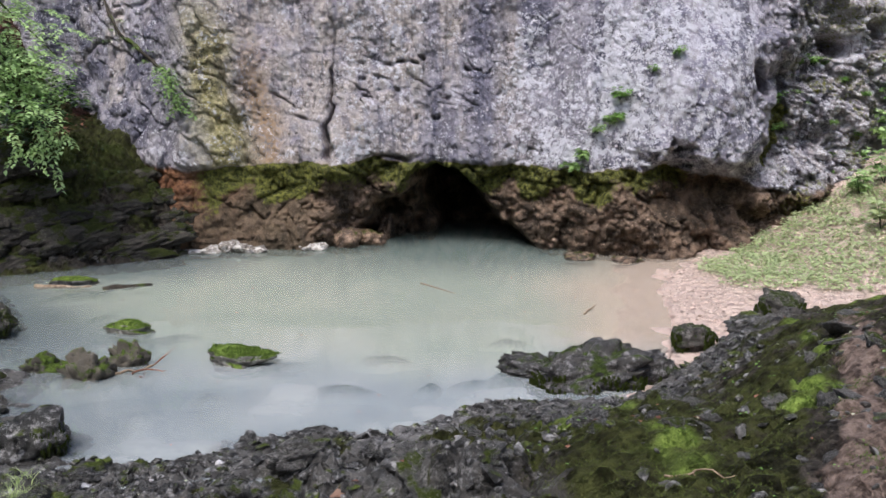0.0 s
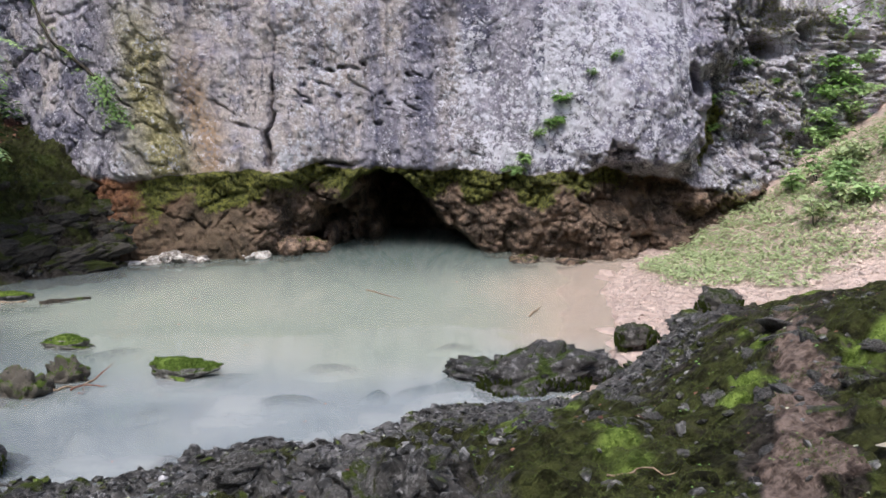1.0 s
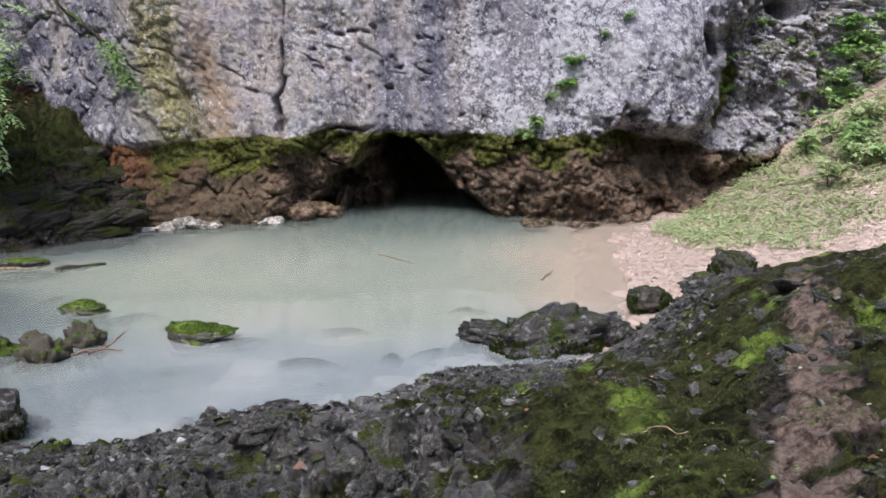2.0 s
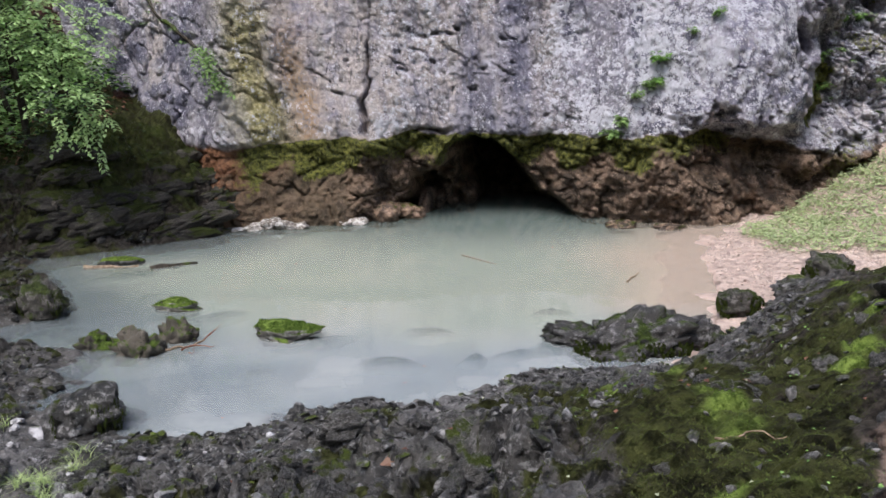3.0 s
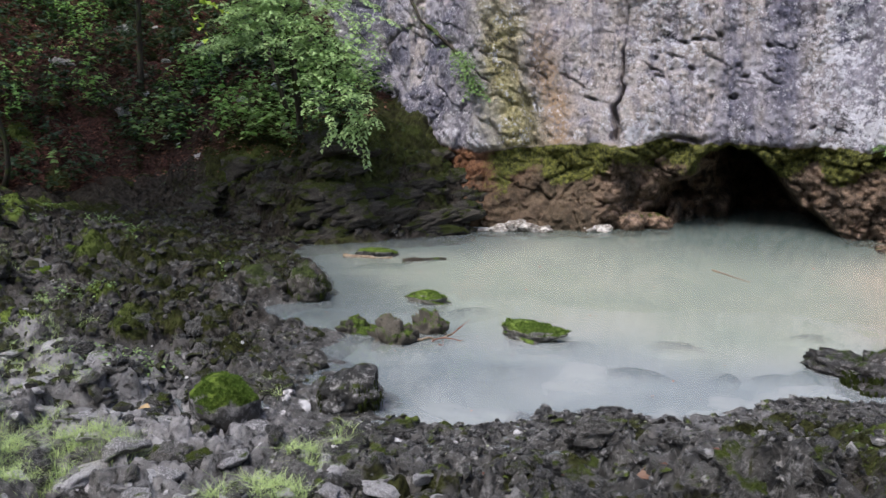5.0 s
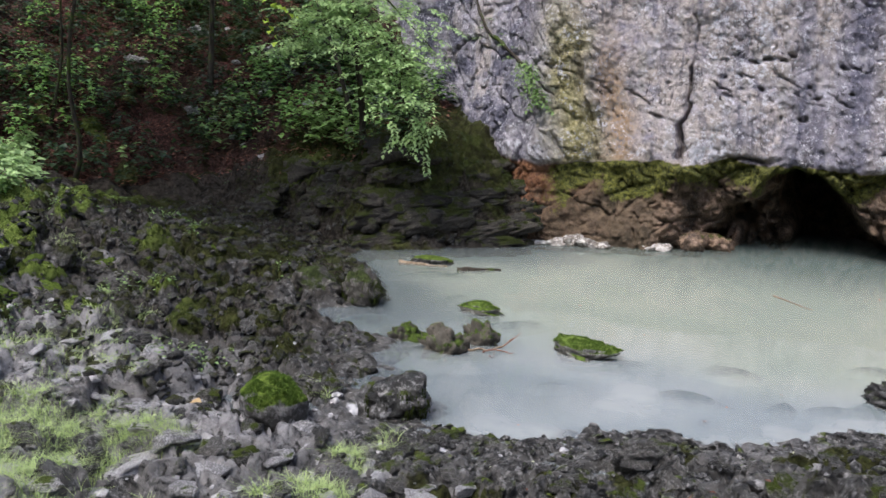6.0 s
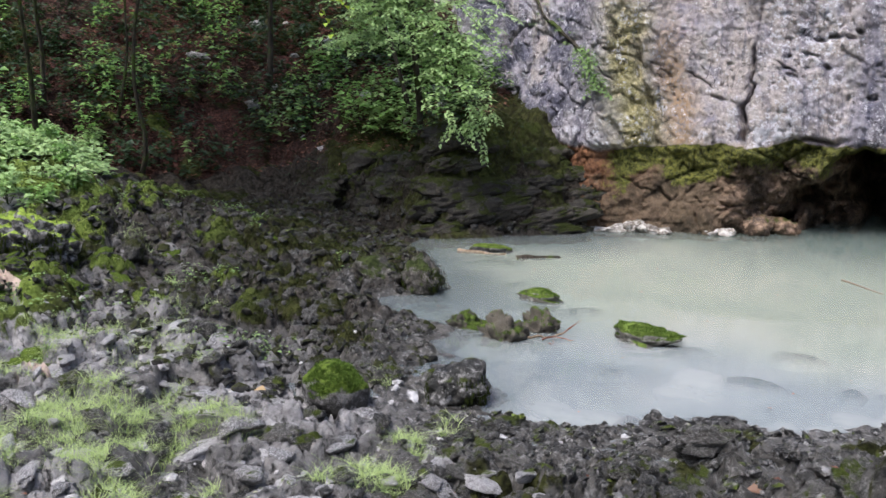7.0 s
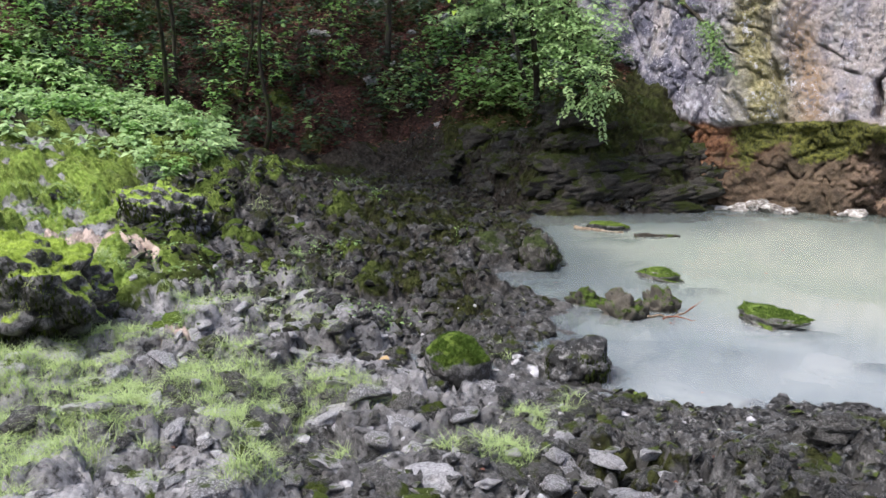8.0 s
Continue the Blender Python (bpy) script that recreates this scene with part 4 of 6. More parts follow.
def boulder(name, x, y, size, turn, seed, material, label, category="boulder", base=None, sink=0.25, level=4, group="", kind="karst", hang=0, cap=0, rough=0.14, wedge=0.0):
    """A single stone: size is its full length, width and height, base the height on which it stands."""
    v, f = karst(seed, level, rough) if kind == "karst" else rock_shape(seed, level) if kind == "cut" else rock_shape(seed, level, 8, 0.12, 1.2, 0.75)
    lo, hi = v.min(0), v.max(0)
    v = (v - (lo + hi) / 2) / (hi - lo)
    sx, sy, sz = size
    full = sz * (1 + sink)
    v = v * (sx, sy, full)
    if wedge:
        v[:, 2] = -full / 2 + (v[:, 2] + full / 2) * (1 - wedge * sstep(0.5, -0.5, v[:, 0] / sx))
    if base is None:
        base = float(gz(x, y))
    z = base + full / 2 - sz * sink
    ob = put(name, mesh_from(name, v, f), material, None, label, category, group, m=pose(x, y, z, 0, 0, turn))
    if hang:
        r = np.random.default_rng(seed)
        out = unit(v * (1 / np.array(size)) ** 2)
        a = radians(turn)
        facing = out[:, 0] * math.sin(a) + out[:, 1] * math.cos(a)
        pick = np.nonzero((facing < 0.1) & (out[:, 2] < 0.8) & (v[:, 2] > -0.3 * sz) & (vnoise(v[:, 0] * 7, v[:, 1] * 7, v[:, 2] * 5, 5) > -0.1))[0]
        pick = r.choice(pick, hang)
        p = v[pick] + out[pick] * 0.004 + r.normal(0, 0.006, (hang, 3))
        strand = blades(p[:, 0], p[:, 1], p[:, 2], -r.uniform(0.015, 0.06, hang), r, 0.003, -0.15, 2)
        moss = put("hanging_moss", mesh_from("hanging_moss", *strand, False), HANGMOSS, None, "dark green hanging moss", kind="stuff")
        moss.parent = ob
    if cap:
        r = np.random.default_rng(seed + 1)
        tri = f[r.integers(0, len(f), cap * 3)]
        n = np.cross(v[tri[:, 1]] - v[tri[:, 0]], v[tri[:, 2]] - v[tri[:, 0]])
        area = np.linalg.norm(n, axis=1)
        tri = tri[(n[:, 2] / np.maximum(area, 1e-12) > 0.45 + 0.3 * vnoise(*(v[tri[:, 0]].T * 6), 8)) & (v[tri[:, 0], 2] > 0.0) & (area > r.random(len(area)) * np.percentile(area, 90)) & (vnoise(*(v[tri[:, 1]].T * 11), 9) > -0.25)][:cap]
        w = r.dirichlet((1, 1, 1), len(tri))
        p = (v[tri] * w[:, :, None]).sum(1)
        tuft = blades(p[:, 0], p[:, 1], p[:, 2] - 0.003, r.uniform(0.008, 0.026, len(p)), r, 0.0028, 0.9, 1)
        moss = put("moss_cap", mesh_from("moss_cap", *tuft, False), MOSSB if material is LIMESTONE_CAP else MOSSG, None, "soft green moss cap", kind="stuff")
        moss.parent = ob
    return ob


# lime moss, with the brightness of the sunlit bank put into its colour
MOSSB = leaf_material("sunlit_lime_moss_tuft", (0.19, 0.24, 0.055), (0.46, 0.54, 0.17), 0.9)
MOSSG = leaf_material("green_moss_tuft", (0.03, 0.052, 0.010), (0.12, 0.185, 0.034), 0.9)
HANGMOSS = leaf_material("hanging_moss", (0.013, 0.017, 0.005), (0.066, 0.085, 0.02), 0.9)
CAVESTONE = rock_material("brown_wet_stone", (0.04, 0.027, 0.02), (0.17, 0.105, 0.07), (0.28, 0.19, 0.13), 0.12, (0.02, 0.025, 0.007), (0.07, 0.08, 0.018), 0.5)


def sunken_material():
    """Dark stone; the milky water's haze is put into its colour, thicker with depth."""
    m = Mat("sunken_stone")
    m.obj = m.pos
    sep = m.t.nodes.new("ShaderNodeSeparateXYZ")
    m.t.links.new(m.pos, sep.inputs[0])
    c = m.mix(m.rng(m.noise(8, 5), 0.35, 0.65), (0.035, 0.05, 0.045), (0.08, 0.10, 0.085))
    depth = m.math("ADD", sep.outputs[2], m.math("MULTIPLY", m.math("SUBTRACT", m.noise(6, 4), 0.5), 0.03))
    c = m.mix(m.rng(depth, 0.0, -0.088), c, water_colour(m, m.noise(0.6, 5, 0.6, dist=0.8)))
    return m.done(c, 1.0, 0.0)


SUNKEN = sunken_material()


def sunken_rock(x, y, w, d, top, turn, seed):
    """A low stone whose flanks fade away below the surface."""
    ring, spokes = np.linspace(0, 2.3, 16), 30
    a, t = np.linspace(0, 2 * np.pi, spokes, endpoint=False), radians(turn)
    q, b = np.meshgrid(ring, a, indexing="ij")
    reach = 1 + 0.4 * vnoise(np.cos(b) * 1.6 + seed, np.sin(b) * 1.6, 0.5, 3)
    u, v = w * q * reach * np.cos(b), d * q * reach * np.sin(b)
    px, py = u * math.cos(t) - v * math.sin(t), u * math.sin(t) + v * math.cos(t)
    h = top - 0.16 * (1 - np.exp(-(q * 1.05) ** 2)) + 0.012 * fbm(px * 6 + seed, py * 6, 0.5, 3, 5) * np.exp(-q * q)
    h[-1] = -0.45
    i = np.arange(16 * spokes).reshape(16, spokes)
    f = np.stack([i[:-1], i[1:], np.roll(i, -1, 1)[1:], np.roll(i, -1, 1)[:-1]], -1).reshape(-1, 4)
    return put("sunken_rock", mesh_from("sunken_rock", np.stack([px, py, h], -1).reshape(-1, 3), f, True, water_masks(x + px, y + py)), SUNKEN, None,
               "dark rock showing dimly under the milky surface", "rock", "rocks under the water", m=pose(x, y, 0))


# rocks standing in and beside the pool
boulder("pool_rock", -1.78, 7.62, (0.66, 0.46, 0.16), -4, 11, POOLMOSS, "low flat rock capped with bright green moss in the milky water", "rock", 0.0, 0.5, group="rocks in the pool", cap=9000)
boulder("pool_rock", -2.98, 7.10, (0.48, 0.42, 0.27), 10, 12, POOLSTONE, "brown lumpy rock half covered with moss in the water", "rock", 0.0, 0.9, group="rocks in the pool", rough=0.3)
boulder("pool_rock", -2.80, 7.50, (0.46, 0.36, 0.24), -20, 13, POOLSTONE, "mossy rock leaning on a browner rock in the water", "rock", 0.0, 0.9, group="rocks in the pool", cap=3000, rough=0.3)
boulder("pool_rock", -3.43, 7.22, (0.38, 0.30, 0.17), 30, 14, POOLSTONE, "small grey rock with little moss near the pool's edge", "rock", 0.0, 0.9, group="rocks in the pool", rough=0.3)
boulder("pool_rock", -3.14, 8.52, (0.54, 0.34, 0.13), 5, 15, POOLMOSS, "low rock topped with yellow-green moss in the water", "rock", 0.0, 0.5, group="rocks in the pool", cap=4000)
for k, (x, y, w, d, top) in enumerate(((-0.53, 7.92, 0.52, 0.30, -0.012), (-0.82, 7.05, 0.55, 0.26, -0.012), (0.66, 8.62, 0.42, 0.22, -0.02), (-0.08, 7.17, 0.22, 0.14, -0.015),
                                       (0.28, 7.32, 0.60, 0.26, -0.035), (-4.30, 10.1, 0.9, 0.3, -0.012), (-1.58, 7.55, 0.75, 0.36, -0.012), (-2.72, 8.35, 0.8, 0.34, -0.015), (-1.9, 6.8, 0.4, 0.3, -0.05),
                                       (-2.75, 7.15, 0.8, 0.42, -0.02), (-3.7, 9.2, 0.7, 0.3, -0.05), (-4.1, 7.75, 0.8, 0.5, -0.02), (0.55, 7.45, 0.6, 0.3, -0.02), (-3.75, 7.55, 0.5, 0.35, -0.035))):
    sunken_rock(x, y, w * 0.72, d * 0.85, top + 0.008, 7 * k, 40 + k)
boulder("karst_rock", 1.38, 7.42, (1.45, 0.84, 0.45), 6, 35, KARSTROCK, "long pitted dark rock with moss hanging down its side", "boulder", 0.0, 0.95, 5, hang=14000, rough=0.2, wedge=0.22)
boulder("karst_rock", 0.84, 7.58, (0.75, 0.45, 0.17), -18, 22, KARSTROCK, "low dark toe of rock sloping into the pool", "boulder", 0.0, 0.6)
boulder("mossy_rock", 2.42, 8.28, (0.44, 0.36, 0.25), 12, 23, MOSSBLOCK, "dark block draped with moss at the edge of the beach", "boulder", 0.07, 0.3, group="blocks beside the beach", hang=2500)
boulder("mossy_rock", 2.95, 8.22, (0.50, 0.40, 0.20), -15, 24, STONE, "grey stone half covered with moss beside the beach", "boulder", 0.25, 0.4, group="blocks beside the beach")
boulder("mossy_rock", 3.42, 8.72, (0.58, 0.42, 0.22), 20, 25, MOSSBLOCK, "dark rock under a thick cushion of moss", "boulder", 0.36, 0.6, group="blocks beside the beach", hang=3500)
boulder("shore_rock", -4.36, 8.22, (0.50, 0.50, 0.40), 20, 26, MOSSBLOCK, "black wet block at the water's edge", "boulder", 0.0, 0.3, hang=500)
boulder("shore_rock", -4.92, 8.10, (0.62, 0.5, 0.30), -10, 27, MOSSBLOCK, "dark low block behind a black one", "boulder", 0.05, 0.3)
boulder("shore_rock", -2.68, 5.52, (0.48, 0.46, 0.33), 25, 28, STONE, "speckled grey block with mossy sides beside the pool", "boulder", 0.0, 0.3, hang=500)
boulder("moss_cushion_rock", -3.28, 4.78, (0.50, 0.44, 0.29), 0, 29, MOSSSTONE, "stone under a domed cushion of bright green moss", "boulder", 0.10, 0.3, kind="mound", cap=12000)
boulder("overhung_boulder", -6.25, 3.35, (1.5, 1.2, 0.92), 35, 30, LIMESTONE_CAP, "large dark boulder with a shadowed hollow below", "boulder", 0.15, 0.2, 5, hang=5000, cap=30000)
boulder("overhung_boulder", -7.50, 5.75, (1.10, 0.85, 0.62), 10, 31, FURROCK, "rough rounded dark boulder with a little moss on its crown", "boulder", 0.36, 0.3, 5, hang=9000, cap=5000)
boulder("side_rock", -5.50, 4.15, (0.40, 0.36, 0.22), 60, 32, MOSSSTONE, "small mossy stone beside a large boulder", "rock", 0.10, 0.3)
boulder("tan_slab", -9.6, 8.2, (0.55, 0.45, 0.22), 0, 34, plain_material("tan_stone", (0.16, 0.11, 0.07), (0.3, 0.22, 0.15)), "brown stone between leafy weeds", "rock", None, 0.7)
for k, (x, y, w, h) in enumerate(((-3.80, 12.85, 0.42, 0.06), (-3.52, 12.98, 0.52, 0.11), (-3.30, 13.10, 0.44, 0.17), (-3.08, 13.04, 0.44, 0.13), (-2.88, 13.10, 0.3, 0.09), (-2.22, 13.42, 0.36, 0.09), (-2.0, 13.45, 0.32, 0.11))):
    boulder("white_rock", x, y, (w, 0.34, h), 55 * k, 60 + k, WHITESTONE, "pale limestone lump at the waterline of the cliff", "rock", 0.0, 0.5, 4, "white rocks at the cliff foot")
for k, (x, y, w, h) in enumerate(((-1.60, 13.80, 0.5, 0.30), (-1.25, 14.1, 0.5, 0.24), (2.05, 13.35, 0.5, 0.10), (2.75, 13.2, 0.45, 0.08))):
    boulder("cave_rock", x, y, (w, 0.5, h), 35 * k, 80 + k, CAVESTONE, "brown wet rock at the mouth of the cave", "rock", 0.0, 0.5, 4, "rocks at the cave mouth")

rock_meshes = []
for k in range(14):
    v, f = rock_shape(200 + k, 4, 9 + k % 5, 0.2, 3.0) if k % 3 == 1 else karst(230 + k, 4, 0.2)
    rock_meshes.append(v * (1, 0.75 + 0.05 * (k % 4), 0.62 + 0.06 * (k % 3)))


slab_meshes = [rock_shape(260 + k, 4, 10 + k % 4, 0.13, 2.2)[0] * (1.15, 0.8, 0.5) for k in range(14)]


def stone_set(count, xs, ys, sizes, material, label, group, keep, name="stone", seed=1, tall=(0.7, 1.0), apart=0.8, shapes=None, sunk=(-0.4, 0.0), tilt=25):
    """Single stones half sunk in the ground."""
    r = np.random.default_rng(seed)
    meshes = []
    for k in range(7):
        v = (shapes or rock_meshes)[(k * 3 + seed) % 14]
        me = mesh_from(name, v, BALLS[4][1], True)
        me.materials.append(material)
        meshes.append(me)
    made, spots = 0, []
    while made < count:
        x, y = r.uniform(*xs), r.uniform(*ys)
        s = sizes[0] + (sizes[1] - sizes[0]) * r.random() ** 2.2
        if not keep(x, y) or any((x - a) ** 2 + (y - b) ** 2 < (apart * (s + c)) ** 2 for a, b, c in spots):
            if r.random() < 0.002:
                break
            continue
        spots.append((x, y, s))
        m = pose(x, y, float(gz(x, y)) + s * r.uniform(*sunk) * (1.5 if 0 < cov("dp", x, y) < 0.4 else 1.0) - s * 0.35 * (0 < cov("dp", x, y) < 0.45), r.uniform(-tilt, tilt), r.uniform(-tilt, tilt), r.uniform(0, 360))
        ob = put(name, meshes[made % 7], None, None, label, "stone", group, m=m @ Matrix.Diagonal((s * r.uniform(0.9, 1.4), s, s * r.uniform(*tall), 1)))
        made += 1
    return spots


def cov(key, x, y):
    return float(field(COVER[key], x, y))


stone_set(290, (-2.4, 1.8), (2.6, 7.2), (0.06, 0.18), STONE, "dark grey angular stone in the rubble of the shore", "shore rubble",
          lambda x, y: 0.34 < cov("dp", x, y) < (2.8 if x < 0.5 else 1.4) and cov("beach", x, y) < 0.3, "shore_stone", 2, apart=0.6, sunk=(-0.5, -0.05))
stone_set(270, (-5.6, -1.4), (2.2, 5.7), (0.05, 0.15), DRYSTONE, "pale weathered slab of stone in the rubble", "dry rubble",
          lambda x, y: cov("dp", x, y) > 0.1 and y + 0.35 * (x + 3.5) < 4.9, "slab_stone", 3, (0.7, 1.1), 0.55, slab_meshes, (-0.25, 0.08), 13)
stone_set(130, (-5.4, -1.6), (2.4, 6.6), (0.06, 0.17), STONE, "dark knob of limestone between pale slabs", "knobs among the slabs",
          lambda x, y: cov("dp", x, y) > 0.05, "knob_stone", 10, (0.7, 1.0), 0.7, None, (-0.25, 0.1))
stone_set(200, (-8.2, -3.2), (4.6, 12.5), (0.05, 0.17), DARKSTONE, "dark moss-grown lump of stone on the bank", "mossy rubble",
          lambda x, y: cov("dp", x, y) > 0.1 and cov("dh", x, y) < 0.1 and y > -0.72 * x, "bank_stone", 4)
stone_set(70, (0.5, 4.2), (2.2, 6.5), (0.04, 0.14), STONE, "grey stone poking out of the mossy slope", "slope stones",
          lambda x, y: cov("dp", x, y) > 1.2 and cov("beach", x, y) < 0.2, "slope_stone", 5)


def bluff_ledges():
    """Bedded blocks that stand out of the face of the bluff, lying along it."""
    r = np.random.default_rng(19)
    meshes = []
    for k in range(6):
        v, f = karst(270 + k, 4, 0.2)
        v = v * (1, 0.8, 0.9)
        me = mesh_from("ledge_rock", v, f)
        me.materials.append(BLUFFROCK)
        meshes.append(me)
    made = 0
    while made < 95:
        x, y = r.uniform(-8.2, -3.9), r.uniform(10.7, 13.2)
        dh = cov("dh", x, y)
        if not 0.02 < dh < 0.95 or r.random() < 0.6 * dh:
            continue
        turn = 41 if x > -5.75 else -20
        s = 0.10 + 0.26 * r.random() ** 1.8
        m = pose(x, y, float(gz(x, y)) - 0.25 * s, r.normal(0, 7), r.normal(-6, 6), turn + r.normal(0, 9))
        put("ledge_rock", meshes[made % 6], None, None, "dark bedded block standing out of the mossy bluff", "rock", "ledges of the bluff", m=m @ Matrix.Diagonal((s * r.uniform(1.2, 2.0), s * 0.7, s * r.uniform(0.45, 0.75), 1)))
        made += 1


bluff_ledges()
stone_set(26, (1.6, 3.4), (3.2, 6.4), (0.05, 0.15), STONE, "flat grey stone trodden into the clay of the path", "path stones",
          lambda x, y: cov("clay", x, y) > 0.35, "path_stone", 9, (0.4, 0.7), 0.6, slab_meshes)
stone_set(45, (-11.5, -6.5), (5.0, 9.5), (0.08, 0.26), MOSSSTONE, "rounded stone covered with light green moss", "moss stones",
          lambda x, y: cov("dh", x, y) < 0.0, "moss_stone", 6)
stone_set(60, (4.0, 8.0), (9.0, 12.0), (0.04, 0.13), plain_material("pink_stone", (0.3, 0.22, 0.18), (0.52, 0.42, 0.37)), "pale pinkish stone on the gravel beach", "beach stones",
          lambda x, y: cov("beach", x, y) > 0.5, "beach_stone", 7)
stone_set(40, (-13, -6.2), (12.2, 17), (0.08, 0.3), DRYSTONE, "pale stone lying in the leaf litter", "hillside stones",
          lambda x, y: cov("dh", x, y) > 1.0 and y < np.interp(x, CLIFF_X, CLIFF_Y) - 0.3, "hillside_stone", 8)


def gravel(name, count, xs, ys, sizes, material, label, keep, seed, level=1):
    """Countless small stones in one mesh."""
    r = np.random.default_rng(seed)
    n = count * 4
    x, y = r.uniform(*xs, n), r.uniform(*ys, n)
    ok = keep(x, y)
    x, y = x[ok][:count], y[ok][:count]
    n = len(x)
    base = []
    for k in range(10):
        v, f = rock_shape(400 + k + seed, level, 7, 0.12, 1.5)
        base.append(v)
    base = np.array(base)[r.integers(0, 10, n)]
    s = sizes[0] + (sizes[1] - sizes[0]) * r.random(n) ** 2.5
    a = r.uniform(0, 2 * np.pi, n)
    v = base * np.stack([s * r.uniform(0.8, 1.4, n), s, s * r.uniform(0.5, 0.9, n)], -1)[:, None, :]
    tilt = r.normal(0, 0.3, (n, 2))
    v[:, :, 2] += v[:, :, 0] * tilt[:, :1] + v[:, :, 1] * tilt[:, 1:]
    c, d = np.cos(a)[:, None], np.sin(a)[:, None]
    v = np.stack([v[:, :, 0] * c - v[:, :, 1] * d, v[:, :, 0] * d + v[:, :, 1] * c, v[:, :, 2]], -1)
    v += np.stack([x, y, gz(x, y) + s * 0.05], -1)[:, None, :]
    faces = (f[None] + (np.arange(n) * len(BALLS[level][0]))[:, None, None]).reshape(-1, 3)
    return put(name, mesh_from(name, v.reshape(-1, 3), faces, False), material, None, label, "gravel", kind="stuff")


C = COVER
gravel("shore_rubble", 2400, (-2.6, 2.6), (2.6, 7.6), (0.012, 0.05), STONE, "small dark broken stones along the shore",
       lambda x, y: (field(C["dp"], x, y) > 0.0) & (field(C["dp"], x, y) < 1.5 + 2.2 * sstep(0.9, 0.1, x) + 0.6 * vnoise(x, y, 0.5, 9)) & (field(C["beach"], x, y) < 0.4), 21)
gravel("dry_rubble", 350, (-6.5, -1.4), (2.0, 6.2), (0.01, 0.05), DRYSTONE, "small pale broken stones among slabs", lambda x, y: field(C["dp"], x, y) > 0.05, 22)
gravel("mossy_rubble", 3600, (-8.8, -3.2), (4.5, 13), (0.015, 0.07), DARKSTONE, "small dark stones on the mossy bank",
       lambda x, y: (field(C["dp"], x, y) > 0.05) & (field(C["dh"], x, y) < 0.05) & (y > -0.7 * x), 23)
gravel("slope_pebbles", 500, (0.6, 4.5), (1.8, 6.5), (0.01, 0.04), STONE, "small stones in the soil of the slope", lambda x, y: field(C["dp"], x, y) > 1.4, 24)
gravel("beach_gravel", 2600, (2.4, 9.0), (8.6, 14.2), (0.006, 0.026), plain_material("beach_pebble", (0.3, 0.22, 0.185), (0.55, 0.44, 0.38)), "fine pinkish gravel of the beach",
       lambda x, y: (field(C["beach"], x, y) > 0.6) & (field(C["dp"], x, y) > 0.0) & ((y < 10.6 + 0.25 * x + 0.5 * vnoise(x * 1.5, y * 1.5, 0.5, 3)) | (field(C["dp"], x, y) < 0.6)), 25)

# ---------------------------------------------------------------- leaves, blades, branches
def leaf_arrays(pos, along, nrm, length, width, bend=0.15):
    """Folded pointed leaves: six corners and four triangles each."""
    along, side = unit(along), unit(np.cross(nrm, along))
    up = np.cross(along, side)
    l, w = length[:, None], width[:, None]
    mid, tip = pos + along * l * 0.45 + up * l * 0.04, pos + along * l - up * l * bend
    left, right = mid + side * w * 0.5 + up * w * 0.14, mid - side * w * 0.5 + up * w * 0.14
    v = np.stack([pos, left, mid, right, tip], 1)
    f = np.array([(0, 2, 1), (0, 3, 2), (1, 2, 4), (2, 3, 4)])
    n = len(pos)
    return v.reshape(-1, 3), (f[None] + (np.arange(n) * 5)[:, None, None]).reshape(-1, 3)


def join(parts):
    vs, fs, o = [], [], 0
    for v, f in parts:
        vs.append(v), fs.append(f + o)
        o += len(v)
    return np.concatenate(vs), np.concatenate(fs)


def tube(points, radii, sides=7, seed=0):
    """A bent tapered limb."""
    p = np.asarray(points, float)
    r = np.asarray(radii, float)
    tan = unit(np.gradient(p, axis=0))
    ref = np.where(np.abs(tan[:, 2:]) > 0.9, np.array([[1.0, 0, 0]]), np.array([[0, 0, 1.0]]))
    a = unit(np.cross(tan, ref))
    b = np.cross(tan, a)
    ang = np.linspace(0, 2 * np.pi, sides, endpoint=False)
    ring = a[:, None] * np.cos(ang)[None, :, None] + b[:, None] * np.sin(ang)[None, :, None]
    bump = 1 + 0.12 * vnoise(np.arange(len(p))[:, None] * 0.7 + seed, ang[None] * 1.0, 0.5, 4)
    v = p[:, None] + ring * (r[:, None] * bump)[:, :, None]
    n = len(p)
    i = np.arange(n * sides).reshape(n, sides)
    j = np.roll(i, -1, 1)
    q = np.stack([i[:-1], j[:-1], j[1:], i[1:]], -1).reshape(-1, 4)
    v = np.concatenate([v.reshape(-1, 3), p[:1], p[-1:]])
    tri = np.concatenate([q[:, :3], q[:, [0, 2, 3]], np.stack([j[0], i[0], np.full(sides, n * sides)], -1), np.stack([i[-1], j[-1], np.full(sides, n * sides + 1)], -1)])
    return v, tri


def wander(a, b, n, sway, seed, sag=0.0):
    """A wavering line from a to b."""
    t = np.linspace(0, 1, n)[:, None]
    r = np.random.default_rng(seed)
    o = r.uniform(0, 90, 3)
    w = np.stack([vnoise(t[:, 0] * 3 + o[k], 0.5, 0.5, 6 + k) for k in range(3)], -1) * sway * np.sin(np.pi * t) ** 0.6
    p = np.asarray(a, float) * (1 - t) + np.asarray(b, float) * t + w
    p[:, 2] += sag * 4 * (t * (1 - t))[:, 0]
    return p


